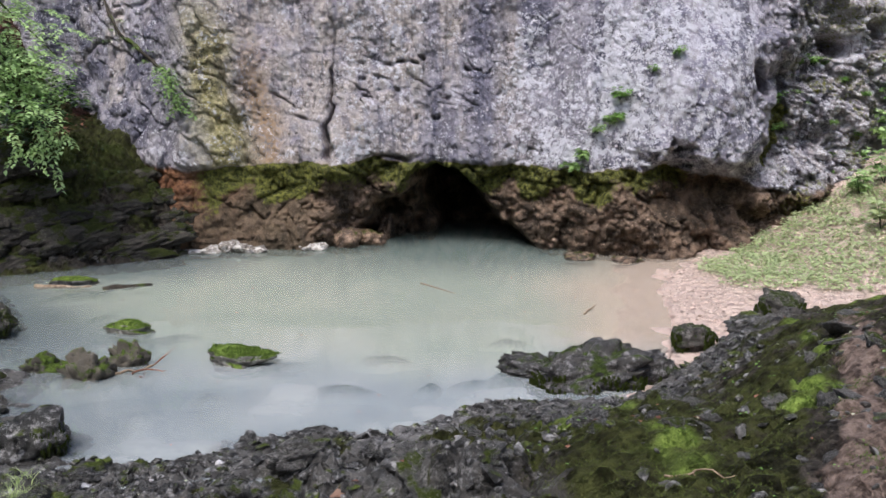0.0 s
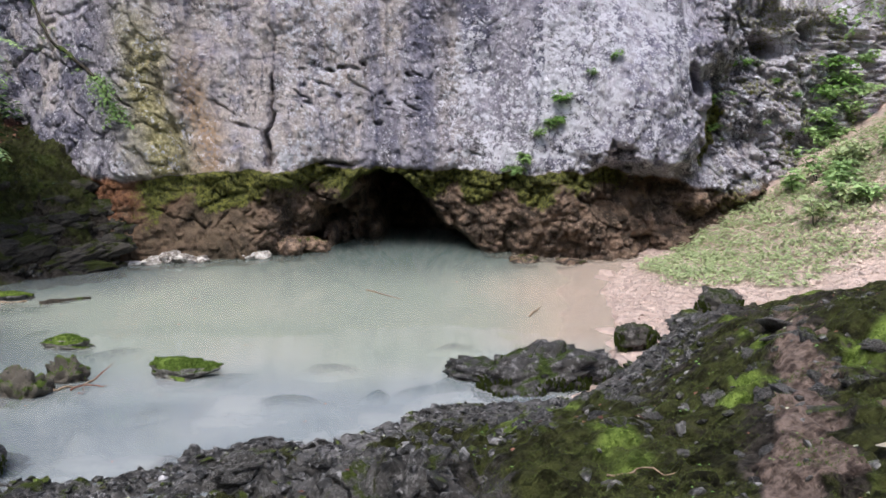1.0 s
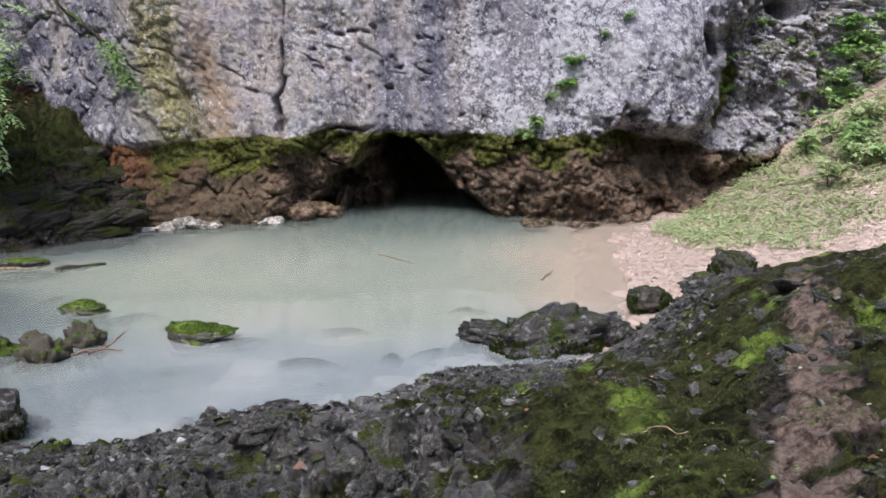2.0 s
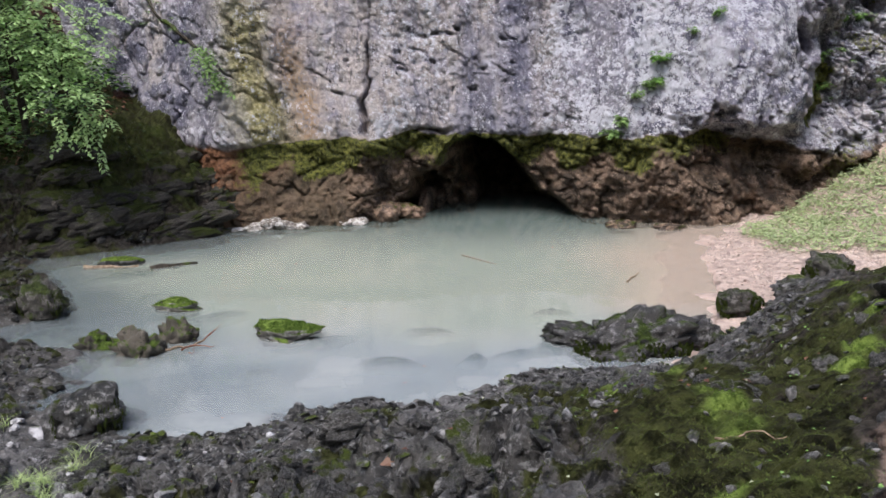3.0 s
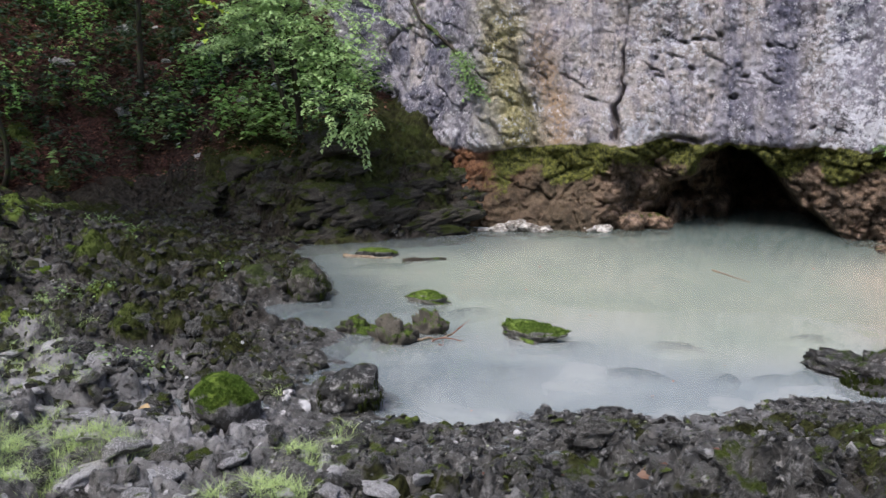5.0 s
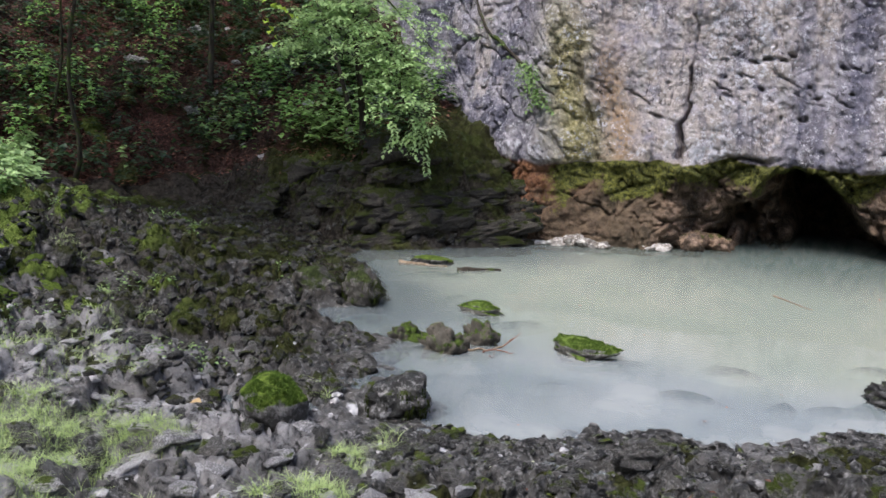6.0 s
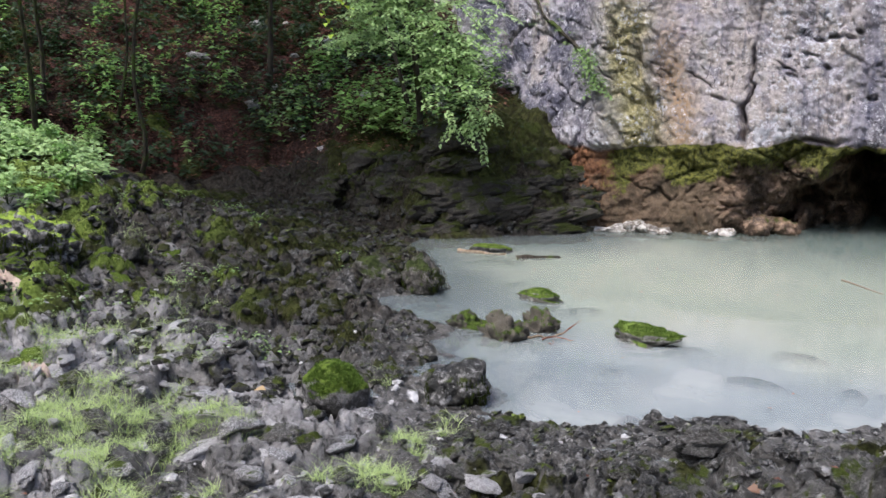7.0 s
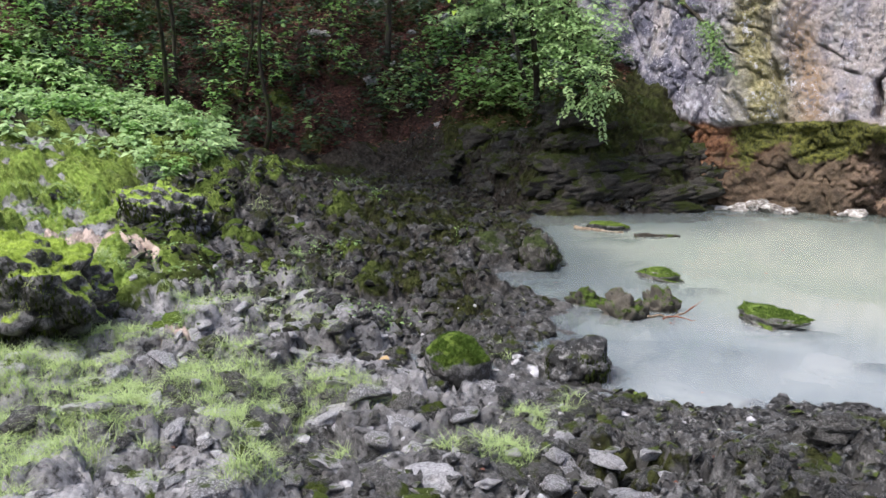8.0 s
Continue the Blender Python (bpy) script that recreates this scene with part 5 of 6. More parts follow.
def spray(r, start, heading, length, n, size, flat=0.25, droop=0.25):
    """A twig with leaves set in two rows: returns the leaf arrays."""
    heading = unit(np.asarray(heading, float)[None])[0]
    t = np.linspace(0.1, 1.0, n)
    pos = np.asarray(start) + heading * (t * length)[:, None]
    pos[:, 2] -= droop * length * t ** 2
    side = unit(np.cross(heading, (0, 0, 1.0))[None])[0]
    sign = np.where(np.arange(n) % 2, 1.0, -1.0)
    along = heading * 0.7 + side * sign[:, None] + r.normal(0, 0.22, (n, 3))
    along[:, 2] -= 0.12
    nrm = np.array([0, 0, 1.0]) + r.normal(0, flat, (n, 3))
    l = size * r.uniform(0.7, 1.15, n)
    return leaf_arrays(pos, along, nrm, l, l * r.uniform(0.55, 0.75, n))


def sample(r, n, xs, ys, keep):
    x, y = r.uniform(*xs, n * 6), r.uniform(*ys, n * 6)
    ok = keep(x, y)
    return x[ok][:n], y[ok][:n]


def thing(name, x, y, z, label, category, group=""):
    ob = new(name)
    ob.empty_display_size = 0.1
    ob.matrix_world = pose(x, y, z)
    return tagged(ob, label, category, group)


def part(name, arrays, material, parent, label="", smooth=True):
    """A mesh part, its vertices given in the world."""
    v, f = arrays
    v = np.asarray(v) - np.array(parent.matrix_world.translation)
    ob = put(name, mesh_from(name, v, f, smooth), material, None, label)
    ob.parent = parent
    return ob


# ---------------------------------------------------------------- trees on the hillside
def crown_leaves(r, centres, sizes, per, leaf, flat=0.35):
    out = []
    for c, s in zip(centres, sizes):
        for k in range(per):
            d = unit(r.normal(size=(1, 3)) * (1, 1, 0.55))[0]
            start = c + d * s * r.uniform(0.25, 0.9)
            out.append(spray(r, start, (d[0], d[1], r.uniform(-0.35, 0.15)), r.uniform(0.28, 0.5), 11, leaf * r.uniform(0.8, 1.2), flat))
    return join(out)


def tree(name, label, foot, head, radius, crown_at, crown_size, clumps, per, leaf, material, seed, limbs=4, lean=0.45):
    r = np.random.default_rng(seed)
    foot = np.array((foot[0], foot[1], float(gz(foot[0], foot[1])) - 0.1))
    top = thing(name, *foot, label, "tree", "trees on the hillside")
    line = wander(foot, head, 16, lean, seed)
    part("trunk", tube(line, np.linspace(radius, radius * 0.4, 16) * (1 + 0.5 * np.exp(-np.linspace(0, 8, 16))), 10, seed), BARK, top)
    centres = np.array(crown_at) + unit(r.normal(size=(clumps, 3))) * np.array(crown_size) * r.uniform(0.2, 1.0, (clumps, 1)) ** 0.5
    for k in range(limbs):
        start = line[9 + (k % 6)]
        end = centres[k * clumps // limbs]
        ln = wander(start, end, 9, 0.25, seed * 7 + k, 0.15)
        part("limb", tube(ln, np.linspace(radius * 0.4, radius * 0.08, 9), 6, k), BARK, top)
    part("crown", crown_leaves(r, centres, np.full(clumps, 0.55), per, leaf), material, top, smooth=False)
    return top


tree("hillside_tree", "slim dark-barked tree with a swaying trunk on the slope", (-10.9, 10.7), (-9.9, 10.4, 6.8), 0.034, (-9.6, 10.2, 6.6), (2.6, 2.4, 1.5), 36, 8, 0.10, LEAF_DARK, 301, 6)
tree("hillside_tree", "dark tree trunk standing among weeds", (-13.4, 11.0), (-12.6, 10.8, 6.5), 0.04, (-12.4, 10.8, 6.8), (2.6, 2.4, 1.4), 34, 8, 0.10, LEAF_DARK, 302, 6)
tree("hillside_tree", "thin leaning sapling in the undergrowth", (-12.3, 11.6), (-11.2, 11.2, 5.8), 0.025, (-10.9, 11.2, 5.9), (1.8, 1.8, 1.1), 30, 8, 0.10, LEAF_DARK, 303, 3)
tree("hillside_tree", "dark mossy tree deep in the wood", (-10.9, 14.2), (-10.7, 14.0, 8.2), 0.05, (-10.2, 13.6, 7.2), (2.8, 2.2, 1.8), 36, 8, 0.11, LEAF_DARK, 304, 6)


def overhanging_tree():
    """The young tree whose lit sprays hang over the mossy bluff."""
    r = np.random.default_rng(77)
    foot = np.array((-6.9, 13.0, float(gz(-6.9, 13.0)) - 0.1))
    top = thing("overhanging_tree", *foot, "young beech-like tree with lit leafy sprays hanging over the bluff", "tree", "trees on the hillside")
    line = wander(foot, (-6.5, 11.9, 4.6), 14, 0.2, 71)
    part("trunk", tube(line, np.linspace(0.06, 0.03, 14), 8, 5), BARK, top)
    ends = [(-7.5, 11.2, 2.75), (-6.9, 11.0, 3.15), (-6.3, 10.9, 3.35), (-5.75, 11.1, 2.95), (-5.0, 11.3, 2.78), (-6.3, 11.1, 2.6), (-5.6, 11.2, 2.35), (-5.35, 11.2, 1.95), (-5.2, 11.15, 1.65), (-6.0, 10.9, 3.8), (-7.0, 11.3, 3.9)]
    leaves = []
    for k, e in enumerate(ends):
        e = np.array(e)
        start = line[6 + k % 7] if k not in (6, 7, 8) else np.array((-5.8, 11.4, 3.0))
        ln = wander(start, e, 10, 0.18, 90 + k, 0.12)
        part("limb", tube(ln, np.linspace(0.022, 0.006, 10), 5, k), BARK, top)
        for j in range(34):
            t = r.uniform(0.35, 1.0)
            p = ln[int(t * 9)] + r.normal(0, (0.3, 0.2, 0.05), 3)
            h = unit((ln[-1] - ln[3] + r.normal(0, 0.35, 3))[None])[0]
            leaves.append(spray(r, p, (h[0] + r.normal(0, 0.5), h[1] - 0.4, r.uniform(-0.2, 0.05)), r.uniform(0.3, 0.5), 13, 0.092, 0.18, 0.25))
    for j in range(26):
        p = np.array((-5.15, 11.15, 1.75)) + r.normal(0, (0.13, 0.12, 0.18), 3)
        leaves.append(spray(r, p, (r.normal(0.2, 0.4), -0.4, -0.5), r.uniform(0.18, 0.3), 9, 0.085, 0.3, 0.4))
    part("crown", join(leaves), LEAF_SPRAY, top, "pale green translucent leaves", smooth=False)


overhanging_tree()
# added trees: unseen crowns overhead that shade the bluff and left bank
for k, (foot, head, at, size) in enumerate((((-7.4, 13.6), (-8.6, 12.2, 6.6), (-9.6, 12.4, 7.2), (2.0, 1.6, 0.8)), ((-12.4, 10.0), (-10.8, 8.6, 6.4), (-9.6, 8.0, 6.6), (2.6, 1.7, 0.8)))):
    tree("shade_tree", "added leaning tree whose wide unseen crown shades the bank", foot, head, 0.036, at, size, 52, 9, 0.12, LEAF_DARK, 311 + k, 6)


# branch with lit leaves hanging into the top of the view
def hanging_branch():
    r = np.random.default_rng(9)
    top = thing("hanging_branch", -5.2, 7.6, 4.9, "leafy twig hanging from above with lime green leaves", "branch")
    ln = wander((-5.6, 7.9, 5.4), (-5.15, 7.35, 2.96), 9, 0.1, 3)
    part("twig", tube(ln, np.linspace(0.012, 0.004, 9), 5), BARK, top)
    part("foliage", join([spray(r, ln[6 + k % 3] + r.normal(0, 0.06, 3), (r.normal(), r.normal(), -0.3), 0.24, 6, 0.11, 0.3, 0.3) for k in range(7)]),
         leaf_material("lime_leaf", (0.22, 0.34, 0.03), (0.36, 0.48, 0.06)), top, smooth=False)


hanging_branch()


# ---------------------------------------------------------------- undergrowth
def herb(r, x, y, z, height, n, leaf, spread):
    """Leaves of one small plant, about a short stem."""
    a = r.uniform(0, 2 * np.pi, n)
    t = r.uniform(0.35, 1.0, n)
    out = np.stack([np.cos(a), np.sin(a), r.uniform(-0.25, 0.3, n)], -1)
    pos = np.stack([x + out[:, 0] * spread * 0.3, y + out[:, 1] * spread * 0.3, z + height * t], -1)
    l = leaf * r.uniform(0.7, 1.25, n)
    return leaf_arrays(pos, out, np.array([0, 0, 1.0]) + r.normal(0, 0.25, (n, 3)), l, l * r.uniform(0.5, 0.75, n))


def herbs(name, count, xs, ys, keep, height, n, leaf, material, label, seed, category="undergrowth"):
    r = np.random.default_rng(seed)
    x, y = sample(r, count, xs, ys, keep)
    z = gz(x, y)
    size = r.uniform(0.6, 1.4, len(x))
    arrays = join([herb(r, a, b, c, height * s, max(3, int(n * s)), leaf * (0.7 + 0.3 * s), 0.14 * s) for a, b, c, s in zip(x, y, z, size)])
    return put(name, mesh_from(name, *arrays, False), material, None, label, category, kind="stuff")


def clear_of_cliff(x, y):
    return y < np.interp(x, CLIFF_X, CLIFF_Y) + 0.1


def litter_free(x, y):
    """Off the strip of bare red-brown litter above the bluff."""
    dh = field(C["dh"], x, y)
    return ~((x > -9.6 + 0.5 * vnoise(x, y, 0.5, 44)) & (x < -6.9) & (dh < 1.45 + 0.4 * vnoise(x * 0.8, y * 0.8, 0.5, 45))) | (vnoise(x * 2, y * 2, 0.5, 46) > 0.45)


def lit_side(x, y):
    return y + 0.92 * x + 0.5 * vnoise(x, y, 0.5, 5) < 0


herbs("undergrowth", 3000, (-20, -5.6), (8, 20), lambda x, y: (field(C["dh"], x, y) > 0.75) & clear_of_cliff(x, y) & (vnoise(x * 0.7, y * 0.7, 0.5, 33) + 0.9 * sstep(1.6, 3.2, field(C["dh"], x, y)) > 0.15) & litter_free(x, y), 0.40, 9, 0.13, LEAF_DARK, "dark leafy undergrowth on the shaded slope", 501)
herbs("undergrowth", 640, (-18, -6), (8, 20), lambda x, y: (field(C["dh"], x, y) > 1.2) & clear_of_cliff(x, y) & litter_free(x, y) & (vnoise(x * 0.9, y * 0.9, 0.5, 36) > 0.0), 0.6, 12, 0.12, LEAF_BRIGHT, "taller seedlings on the slope, lit leaves painted paler", 502)
herbs("seedlings", 260, (-10.5, -5.8), (11, 18), lambda x, y: (field(C["dh"], x, y) > 1.0) & clear_of_cliff(x, y) & litter_free(x, y) & (vnoise(x * 0.9, y * 0.9, 0.5, 38) > -0.1), 0.5, 9, 0.14, LEAF_PALE, "pale lit seedlings on the dark slope", 508)
herbs("weeds", 800, (-14, -7.6), (5.0, 11.5), lambda x, y: lit_side(x, y) & (field(C["dh"], x, y) > -2.0 - 1.4 * sstep(-9.0, -10.0, x) + 1.2 * vnoise(x * 1.3, y * 1.3, 0.5, 6)) & (field(C["dh"], x, y) < 1.6 + vnoise(x, y, 0.5, 8)) & (vnoise(x * 8, y * 8, 0.5, 7) > 0.45 - 0.9 * sstep(-2.8, -0.3, field(C["dh"], x, y))) & (vnoise(x * 1.1, y * 1.1, 0.5, 35) > -0.25), 0.2, 8, 0.13, LEAF_SPRAY, "bright green broad-leaved weeds", 503, "weeds")
herbs("weeds", 450, (-14, -7.6), (5.0, 11.5), lambda x, y: lit_side(x, y) & (field(C["dh"], x, y) > -1.5) & (field(C["dh"], x, y) < 1.6) & (vnoise(x * 1.1, y * 1.1, 0.5, 39) > -0.2), 0.2, 8, 0.12, LEAF_BRIGHT, "darker green weeds among paler ones", 513, "weeds")
herbs("creeping_herbs", 900, (-9, -4.2), (4, 10), lambda x, y: (field(C["dp"], x, y) > 0.2) & (field(C["dh"], x, y) < 0.3) & (vnoise(x * 1.3, y * 1.3, 0.5, 37) > 0.15), 0.04, 4, 0.035, LEAF_PALE, "tiny pale herbs between the stones", 504, "herbs")
herbs("bluff_herbs", 90, (-9, -4.2), (10.8, 13.2), lambda x, y: (field(C["dh"], x, y) > 0.3) & (field(C["dh"], x, y) < 1.6), 0.08, 5, 0.05, LEAF_DARK, "small leaves on the mossy bluff", 505, "herbs")
herbs("slope_herbs", 90, (0.4, 4.6), (2.4, 7.2), lambda x, y: (field(C["dp"], x, y) > 1.2) & (field(C["beach"], x, y) < 0.3), 0.02, 4, 0.02, LEAF_BRIGHT, "scattered tiny seedlings in the moss", 506, "herbs")
herbs("beach_herbs", 5000, (3.6, 12), (10, 17), lambda x, y: (field(C["beach"], x, y) > 0.6) & (field(C["dp"], x, y) > 0.5 + 0.5 * vnoise(x * 1.4, y * 1.4, 0.5, 41)) & clear_of_cliff(x, y) & (y > 10.4 + 0.28 * x - 0.9 + 1.0 * vnoise(x, y, 0.5, 43) + 0.9 * vnoise(x * 4, y * 4, 0.5, 47)), 0.07, 6, 0.06, LEAF_BEACH, "low pale green herbs covering the upper beach", 507, "herbs")


# single plants
def weed(name, x, y, z, height, stems, leaf, material, label, category, group, seed, turn=(0, 0, 1)):
    r = np.random.default_rng(seed)
    top = thing(name, x, y, z, label, category, group)
    stalks, lv = [], []
    for k in range(stems):
        e = np.array((x, y, z)) + r.normal(0, height * 0.35, 3) * (1, 1, 0.3) + np.array(turn) * height * r.uniform(0.6, 1.1)
        ln = wander((x, y, z - 0.02), e, 5, 0.03, seed * 5 + k)
        stalks.append(tube(ln, np.linspace(0.005, 0.002, 5), 4))
        for p in ln[2:]:
            lv.append(herb(r, *p[:2], p[2] - 0.03, 0.06, 5, leaf, leaf * 0.5))
    part("stem", join(stalks), LEAF_DARK, top)
    part("foliage", join(lv), material, top, smooth=False)
    return top


r0 = np.random.default_rng(61)
for k in range(26):
    x, y = r0.uniform(6.2, 9.6), r0.uniform(12.6, 14.6)
    weed("leafy_plant", x, y, float(gz(x, y)), r0.uniform(0.25, 0.45), 6, 0.15, LEAF_SPRAY if k % 3 else LEAF_BEACH, "broad-leaved green plant at the top of the beach", "plant", "plants at the cliff foot", 700 + k)
for k in range(20):
    x = r0.uniform(-12.5, -8.6)
    y = r0.uniform(6.5, -0.9 * x)
    weed("leafy_weed", x, y, float(gz(x, y)), r0.uniform(0.2, 0.34), 5, 0.11, LEAF_BRIGHT if k % 2 else LEAF_SPRAY, "bright green weed with broad soft leaves", "plant", "weeds on the lit bank", 730 + k)


def wall_plant(x, z, height, stems, leaf, material, label, seed, down=False):
    y = float(cliff_y(x, z)) + 0.02
    weed("wall_plant", x, y, z, height, stems, leaf, material, label, "plant", "plants on the cliff", seed, (0, -0.5, -0.6 if down else 0.5))


wall_plant(2.66, 2.42, 0.26, 6, 0.11, LEAF_BRIGHT, "green plant growing from the bare rock", 801)
wall_plant(2.64, 2.22, 0.2, 5, 0.10, LEAF_BRIGHT, "green plant growing from the bare rock", 802, True)
wall_plant(2.50, 2.03, 0.22, 4, 0.09, LEAF_PALE, "pale thin plant on the rock face", 803)
wall_plant(2.30, 1.88, 0.2, 4, 0.08, LEAF_PALE, "pale thin plant on the rock face", 804)
wall_plant(2.08, 1.66, 0.24, 6, 0.12, LEAF_PALE, "pale green plant hanging above the moss line", 805, True)
wall_plant(1.98, 1.45, 0.2, 5, 0.12, LEAF_PALE, "pale green plant hanging above the moss line", 806, True)
wall_plant(3.42, 3.1, 0.18, 4, 0.08, LEAF_BRIGHT, "small plant in a cleft", 807)
wall_plant(3.1, 2.85, 0.14, 3, 0.07, LEAF_BRIGHT, "small plant in a cleft", 808)
wall_plant(6.45, 3.12, 0.22, 6, 0.07, LEAF_BRIGHT, "tuft of green below a hole in the rock", 809)
wall_plant(5.5, 2.5, 0.2, 4, 0.07, LEAF_BRIGHT, "green tuft on a mossy streak", 810)
for k, (x, z) in enumerate(((8.1, 2.9), (8.3, 2.5), (8.0, 2.15), (8.6, 3.1), (7.9, 1.85), (8.4, 1.8), (8.1, 1.55), (8.8, 2.6), (8.8, 2.1), (8.3, 3.4), (9.0, 3.2), (8.5, 2.8), (8.2, 2.3), (8.6, 2.3), (8.0, 1.7), (8.8, 1.6))):
    wall_plant(x, z, 0.45, 8, 0.13, LEAF_BRIGHT if k % 3 == 0 else LEAF_SPRAY, "fern-like plant hanging on the broken rock", 820 + k, k % 3 == 0)

r2 = np.random.default_rng(88)
for k in range(22):
    wall_plant(r2.uniform(5.3, 8.4), r2.uniform(1.2, 3.3), r2.uniform(0.1, 0.2), 4, 0.07, LEAF_BRIGHT if k % 2 else LEAF_PALE, "small green tuft rooted in broken rock", 850 + k, k % 2 == 0)


def vine():
    """A dark stem creeping down the cliff with pale leaves at its end."""
    r = np.random.default_rng(15)
    top = thing("creeper", -4.9, float(cliff_y(-4.9, 3.1)), 3.1, "dark creeper across the rock with pale leaves", "plant")
    xs = np.linspace(-6.3, -4.45, 24)
    zs = np.interp(xs, (-6.3, -5.9, -5.35, -5.0, -4.75, -4.45), (4.3, 3.85, 3.2, 3.05, 2.85, 2.68)) + 0.03 * vnoise(xs * 5, 0.5, 0.5, 3)
    ln = np.stack([xs, cliff_y(xs, zs) - 0.05, zs], -1)
    part("stem", tube(ln, 0.022 + 0.022 * np.abs(vnoise(xs * 6, 0.2, 0.2, 8)), 6), BARK, top)
    leaves = []
    for k in range(46):
        t = r.uniform(0, 1)
        p = np.array((-4.5 + 0.6 * t + r.normal(0, 0.06), 0, 2.85 - 0.75 * t + r.normal(0, 0.08)))
        p[1] = float(cliff_y(p[0], p[2])) - r.uniform(0.06, 0.25)
        leaves.append(spray(r, p, (r.normal(0.3, 0.5), -0.5, -0.4), 0.2, 7, 0.075, 0.3, 0.4))
    for k in range(14):
        p = ln[r.integers(0, 22)] + r.normal(0, 0.08, 3) - (0, 0.1, 0)
        leaves.append(spray(r, p, (r.normal(0.3, 0.5), -0.5, 0.1), 0.16, 5, 0.06, 0.3, 0.3))
    part("foliage", join(leaves), LEAF_PALE, top, smooth=False)


vine()


def corner_branch():
    r = np.random.default_rng(16)
    top = thing("overhead_branch", 7.2, 12.6, 4.3, "leafy branch reaching in over the beach", "branch")
    ln = wander((8.6, 13.0, 4.6), (6.25, 12.1, 3.75), 9, 0.15, 8)
    part("twig", tube(ln, np.linspace(0.02, 0.005, 9), 5), BARK, top)
    part("foliage", join([spray(r, ln[3 + k % 6] + r.normal(0, 0.12, 3), (r.normal(-0.5), r.normal(), -0.2), 0.3, 9, 0.1, 0.3, 0.3) for k in range(34)]), LEAF_PALE, top, smooth=False)


corner_branch()

# ---------------------------------------------------------------- grass and moss
r1 = np.random.default_rng(91)
gxp, gyp = sample(r1, 42000, (-7.2, -2.2), (1.8, 7.2), lambda x, y: (field(C["dp"], x, y) > 0.3) & (bell(x, -4.9, 1.8) * bell(y, 2.7, 1.35) * 1.25 + 0.55 * vnoise(x * 1.6, y * 1.6, 0.5, 51) + 1.0 * vnoise(x * 5, y * 5, 0.5, 52) > 0.72))
put("grass", mesh_from("grass", *blades(gxp, gyp, gz(gxp, gyp) - 0.01, r1.uniform(0.04, 0.12, len(gxp)), r1, 0.0016, 1.3, 3), False), GRASS, None, "fine light green grass between the stones", "grass", kind="stuff")
gxp, gyp = sample(r1, 10000, (-9, -4.2), (3.5, 7.6), lambda x, y: (field(C["dh"], x, y) < 0.4) & (y + 0.82 * x < 1.2) & (vnoise(x * 1.1, y * 1.1, 0.5, 55) + 0.6 * vnoise(x * 5, y * 5, 0.5, 56) > 0.3))
put("grass", mesh_from("grass", *blades(gxp, gyp, gz(gxp, gyp) - 0.01, r1.uniform(0.03, 0.09, len(gxp)), r1, 0.0018, 1.2, 3), False), GRASS, None, "soft grass on the lit bank", "grass", kind="stuff")
mx_, my_ = sample(r1, 210000, (0.0, 4.6), (2.0, 8.6), lambda x, y: (field(C["moss"], x, y) + 0.5 * vnoise(x * 5, y * 5, 0.5, 57) > 0.42) & (field(C["dp"], x, y) > 0.7) & (field(C["beach"], x, y) < 0.3))
put("moss_carpet", mesh_from("moss_carpet", *blades(mx_, my_, gz(mx_, my_) - 0.003, r1.uniform(0.005, 0.016, len(mx_)), r1, 0.0022, 1.2, 1), False), MOSSTUFT, None, "dark green moss carpeting the slope", "moss", kind="stuff")
mx_, my_ = sample(r1, 30000, (-0.2, 4.6), (2.2, 7.6), lambda x, y: (field(C["bright"], x, y) > 0.35) & (field(C["dp"], x, y) > 0.8))
put("bright_moss", mesh_from("bright_moss", *blades(mx_, my_, gz(mx_, my_) - 0.003, r1.uniform(0.006, 0.018, len(mx_)), r1, 0.0022, 1.2, 1), False), MOSSG, None, "patches of vivid green moss", "moss", kind="stuff")
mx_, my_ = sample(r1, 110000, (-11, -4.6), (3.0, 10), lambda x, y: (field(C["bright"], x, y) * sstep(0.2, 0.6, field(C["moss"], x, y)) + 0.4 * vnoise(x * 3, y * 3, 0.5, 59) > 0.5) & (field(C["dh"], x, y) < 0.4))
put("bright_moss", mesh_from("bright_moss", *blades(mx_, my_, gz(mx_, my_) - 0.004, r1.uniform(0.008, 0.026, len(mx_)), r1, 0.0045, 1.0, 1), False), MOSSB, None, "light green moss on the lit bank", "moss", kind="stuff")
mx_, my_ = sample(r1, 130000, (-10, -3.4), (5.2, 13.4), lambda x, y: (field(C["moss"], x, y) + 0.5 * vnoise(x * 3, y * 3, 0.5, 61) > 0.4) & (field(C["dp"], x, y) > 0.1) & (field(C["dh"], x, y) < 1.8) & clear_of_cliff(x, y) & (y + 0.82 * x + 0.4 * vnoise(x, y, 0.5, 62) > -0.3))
put("moss_carpet", mesh_from("moss_carpet", *blades(mx_, my_, gz(mx_, my_) - 0.004, r1.uniform(0.01, 0.03, len(mx_)), r1, 0.0045, 1.0, 1), False), SHADEMOSS, None, "moss on the bluff, its colour darkened for tree shade", "moss", kind="stuff")

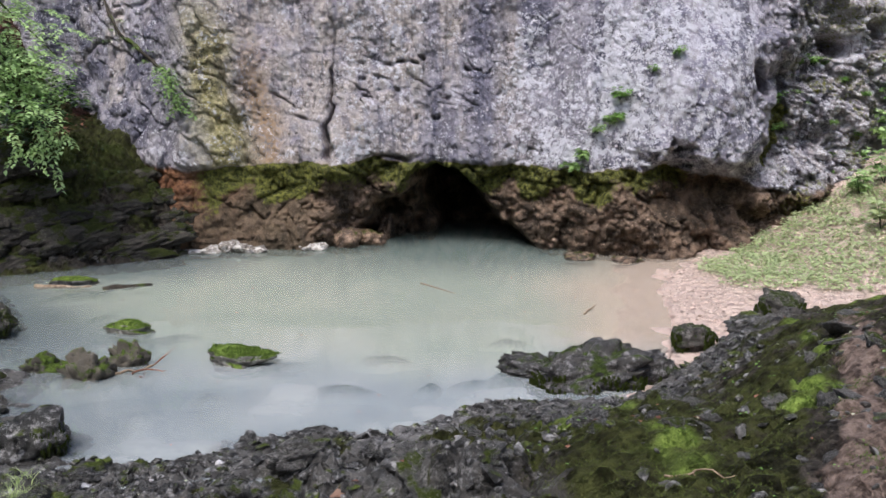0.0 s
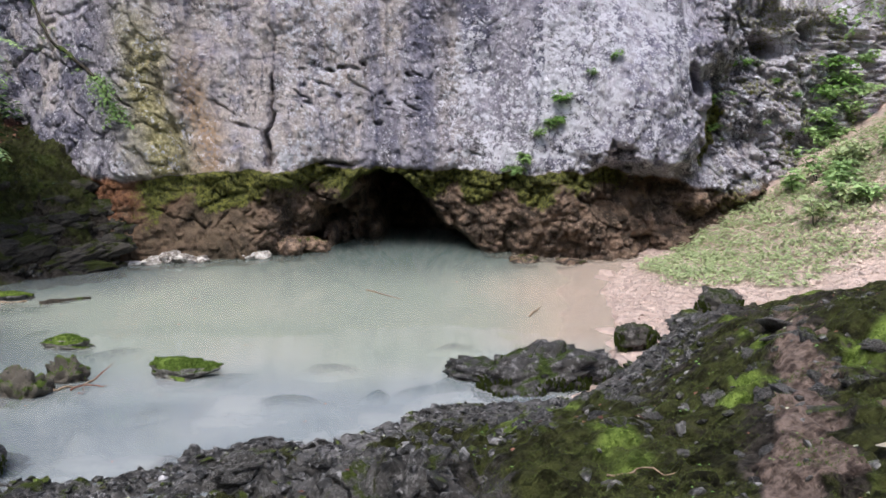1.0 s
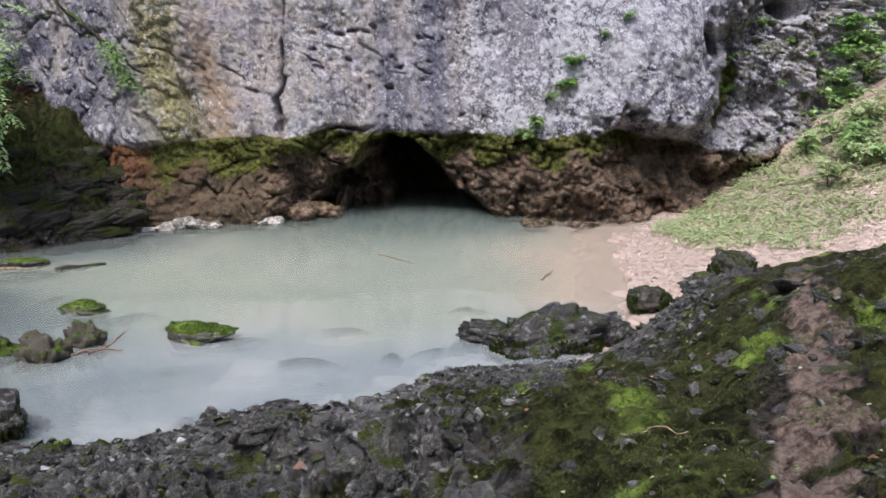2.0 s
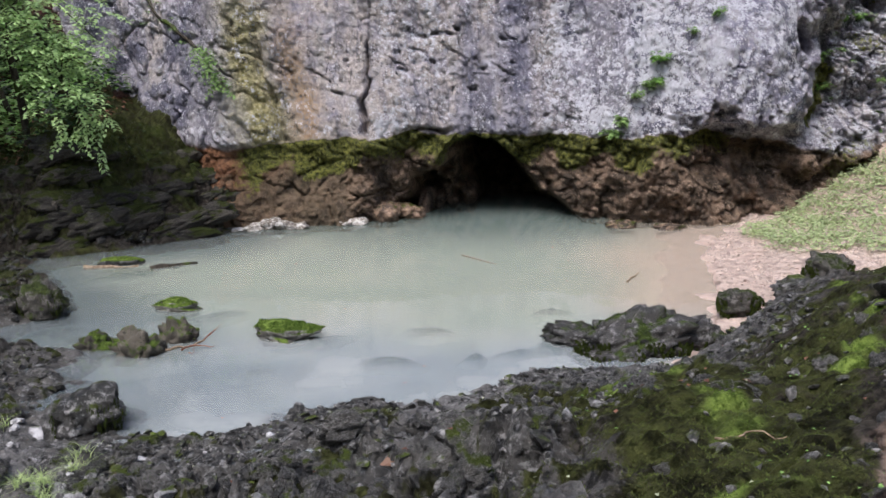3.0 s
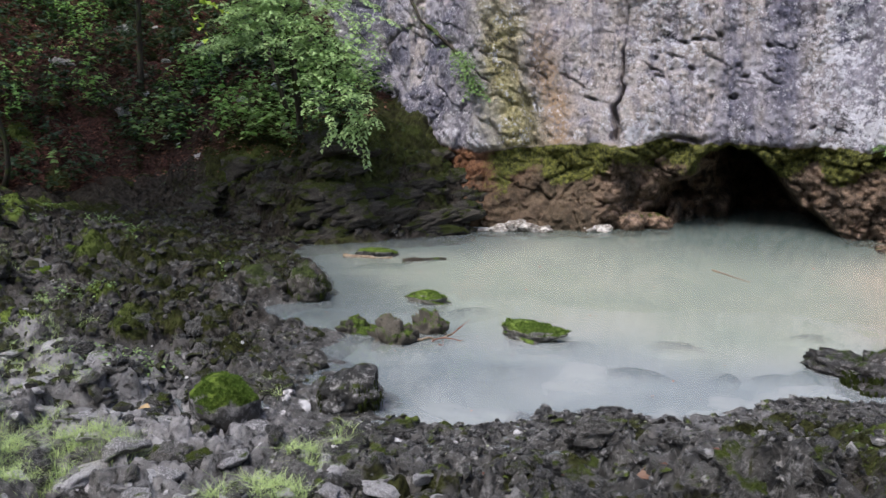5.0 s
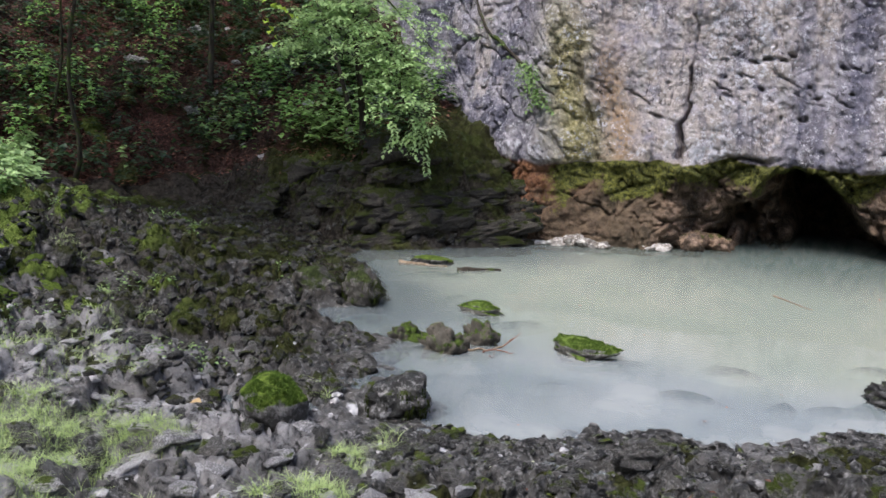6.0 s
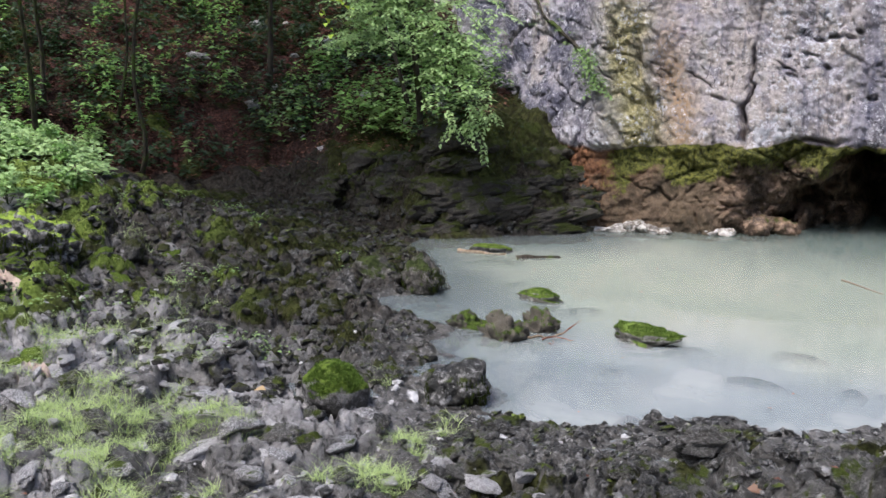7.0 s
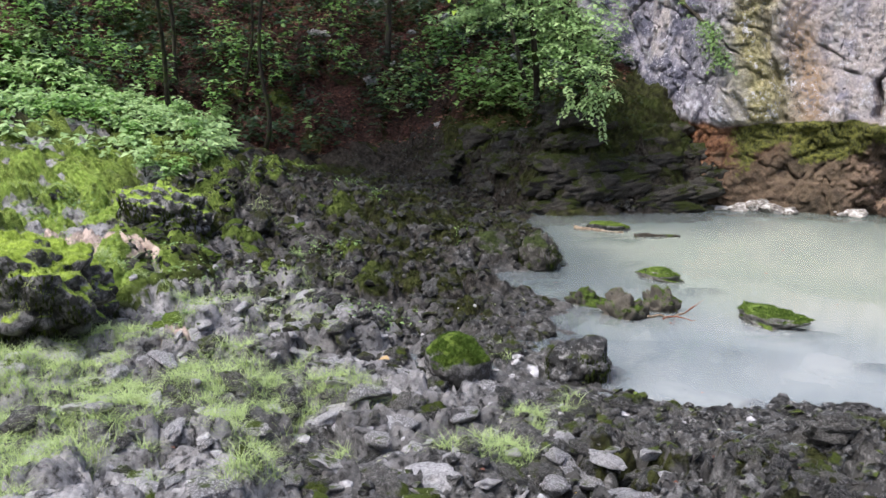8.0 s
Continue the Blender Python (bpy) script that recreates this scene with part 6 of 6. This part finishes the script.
# ---------------------------------------------------------------- fallen leaves, twigs, logs
def fallen(name, count, xs, ys, keep, size, material, label, seed):
    r = np.random.default_rng(seed)
    x, y = sample(r, count, xs, ys, keep)
    a = r.uniform(0, 2 * np.pi, len(x))
    l = size * r.uniform(0.5, 1.3, len(x))
    arrays = leaf_arrays(np.stack([x, y, np.maximum(gz(x, y), 0.0) + 0.012], -1), np.stack([np.cos(a), np.sin(a), r.normal(0, 0.15, len(x))], -1), np.array([0, 0, 1.0]) + r.normal(0, 0.25, (len(x), 3)), l, l * 0.55, 0.1)
    put(name, mesh_from(name, *arrays, False), material, None, label, "leaves", kind="stuff")


fallen("leaf_litter", 11000, (-16, -5.8), (9, 18), lambda x, y: (field(C["dh"], x, y) > 0.7) & clear_of_cliff(x, y), 0.085, LEAF_LITTER, "reddish brown leaf litter on the slope", 601)
fallen("scattered_leaves", 140, (-4, 4.5), (2.4, 7.5), lambda x, y: field(C["dp"], x, y) > 0.1, 0.04, LEAF_LITTER, "small fallen leaves on the bank", 602)
fallen("leaf_fragments", 260, (-8, 4.5), (2.4, 10), lambda x, y: (field(C["dp"], x, y) > 0.1) & (field(C["beach"], x, y) < 0.3), 0.028, leaf_material("pale_fragment", (0.3, 0.33, 0.2), (0.6, 0.6, 0.45)), "pale bits of leaf scattered on the bank", 603)
fallen("floating_leaves", 42, (-4, 3), (5.6, 13), lambda x, y: field(C["dp"], x, y) < -0.15, 0.04, LEAF_LITTER, "little leaves floating on the pool", 604)


def single_leaf(x, y, size, turn, dark, light, label):
    a = radians(turn)
    z = float(gz(x, y)) + 0.03
    n = np.array([[0, -0.3, 1.0]])
    v, f = leaf_arrays(np.array([[x, y, z]]), np.array([[math.cos(a), math.sin(a), 0.1]]), n, np.array([size]), np.array([size * 0.6]))
    put("fallen_leaf", mesh_from("fallen_leaf", v, f, False), leaf_material("single_leaf", dark, light), None, label, "leaf", "single fallen leaves")


single_leaf(-0.52, 4.15, 0.15, 20, (0.16, 0.085, 0.055), (0.27, 0.16, 0.11), "curled reddish brown leaf on dark rubble")
single_leaf(-3.98, 4.80, 0.14, -10, (0.4, 0.26, 0.12), (0.58, 0.42, 0.22), "tan leaf lying on a slab")
single_leaf(-1.86, 3.66, 0.06, 60, (0.5, 0.3, 0.02), (0.75, 0.5, 0.05), "small yellow leaf on the rubble")
single_leaf(1.9, 2.95, 0.08, 140, (0.4, 0.33, 0.25), (0.62, 0.55, 0.45), "pale dry leaf on the trodden soil")


def stick(name, a, b, radius, material, label, sway=0.03, ground_hug=False, group="", forks=0):
    top = thing(name, *a, label, "twig", group)
    ln = wander(a, b, 12, sway, int(abs(a[0] * 91 + a[1] * 37)) + 1)
    if ground_hug:
        ln[:, 2] = gz(ln[:, 0], ln[:, 1]) + radius * 1.6
    part("stem", tube(ln, np.linspace(radius, radius * 0.4, 12), 6), material, top)
    for k in range(forks):
        s = ln[4 + 3 * k]
        e = s + (ln[-1] - ln[0]) * 0.3 + np.array((0.05, 0.08, 0.04)) * (1 if k % 2 else -1)
        part("fork", tube(wander(s, e, 5, 0.01, k), np.linspace(radius * 0.5, radius * 0.2, 5), 5), material, top)


stick("floating_stick", (-0.31, 11.15, 0.005), (0.13, 10.62, 0.008), 0.011, TWIG, "thin yellowish stick floating on the pool", 0.02)
stick("floating_stick", (1.60, 9.76, 0.005), (1.78, 10.1, 0.03), 0.014, TWIG, "short brown stick standing out of the water", 0.02)
stick("floating_stick", (-2.76, 7.16, 0.01), (-2.5, 7.42, 0.02), 0.012, TWIG, "grey stick floating beside the rocks", 0.06, group="drift twigs")
stick("drift_twig", (-2.54, 7.12, 0.0), (-2.46, 7.66, 0.06), 0.009, REDTWIG, "reddish wet twig with forks in the water", 0.14, group="drift twigs", forks=2)
stick("drift_twig", (-2.62, 7.16, 0.01), (-2.36, 7.26, 0.02), 0.008, REDTWIG, "short reddish twig floating in the water", 0.06, group="drift twigs")
stick("dead_branch", (0.90, 3.2, 1.2), (1.12, 3.06, 1.2), 0.006, TWIG, "bent dry branch lying on the mossy slope", 0.05, True, forks=1)
for a, b, rad, lab in (((-4.95, 10.35, 0.0), (-4.3, 10.42, 0.01), 0.035, "pale barked log floating low in the water"), ((-4.1, 10.3, -0.01), (-3.62, 10.62, 0.0), 0.05, "dark soaked log just breaking the surface")):
    stick("floating_log", a, b, rad, TWIG if "pale" in lab else BARK, lab, 0.04, group="logs in the pool")
boulder("pool_rock", -4.55, 10.55, (0.62, 0.22, 0.10), 4, 71, MOSSSTONE, "mossy sliver of rock behind a floating log", "rock", 0.0, 0.5, 3, "rocks in the pool")
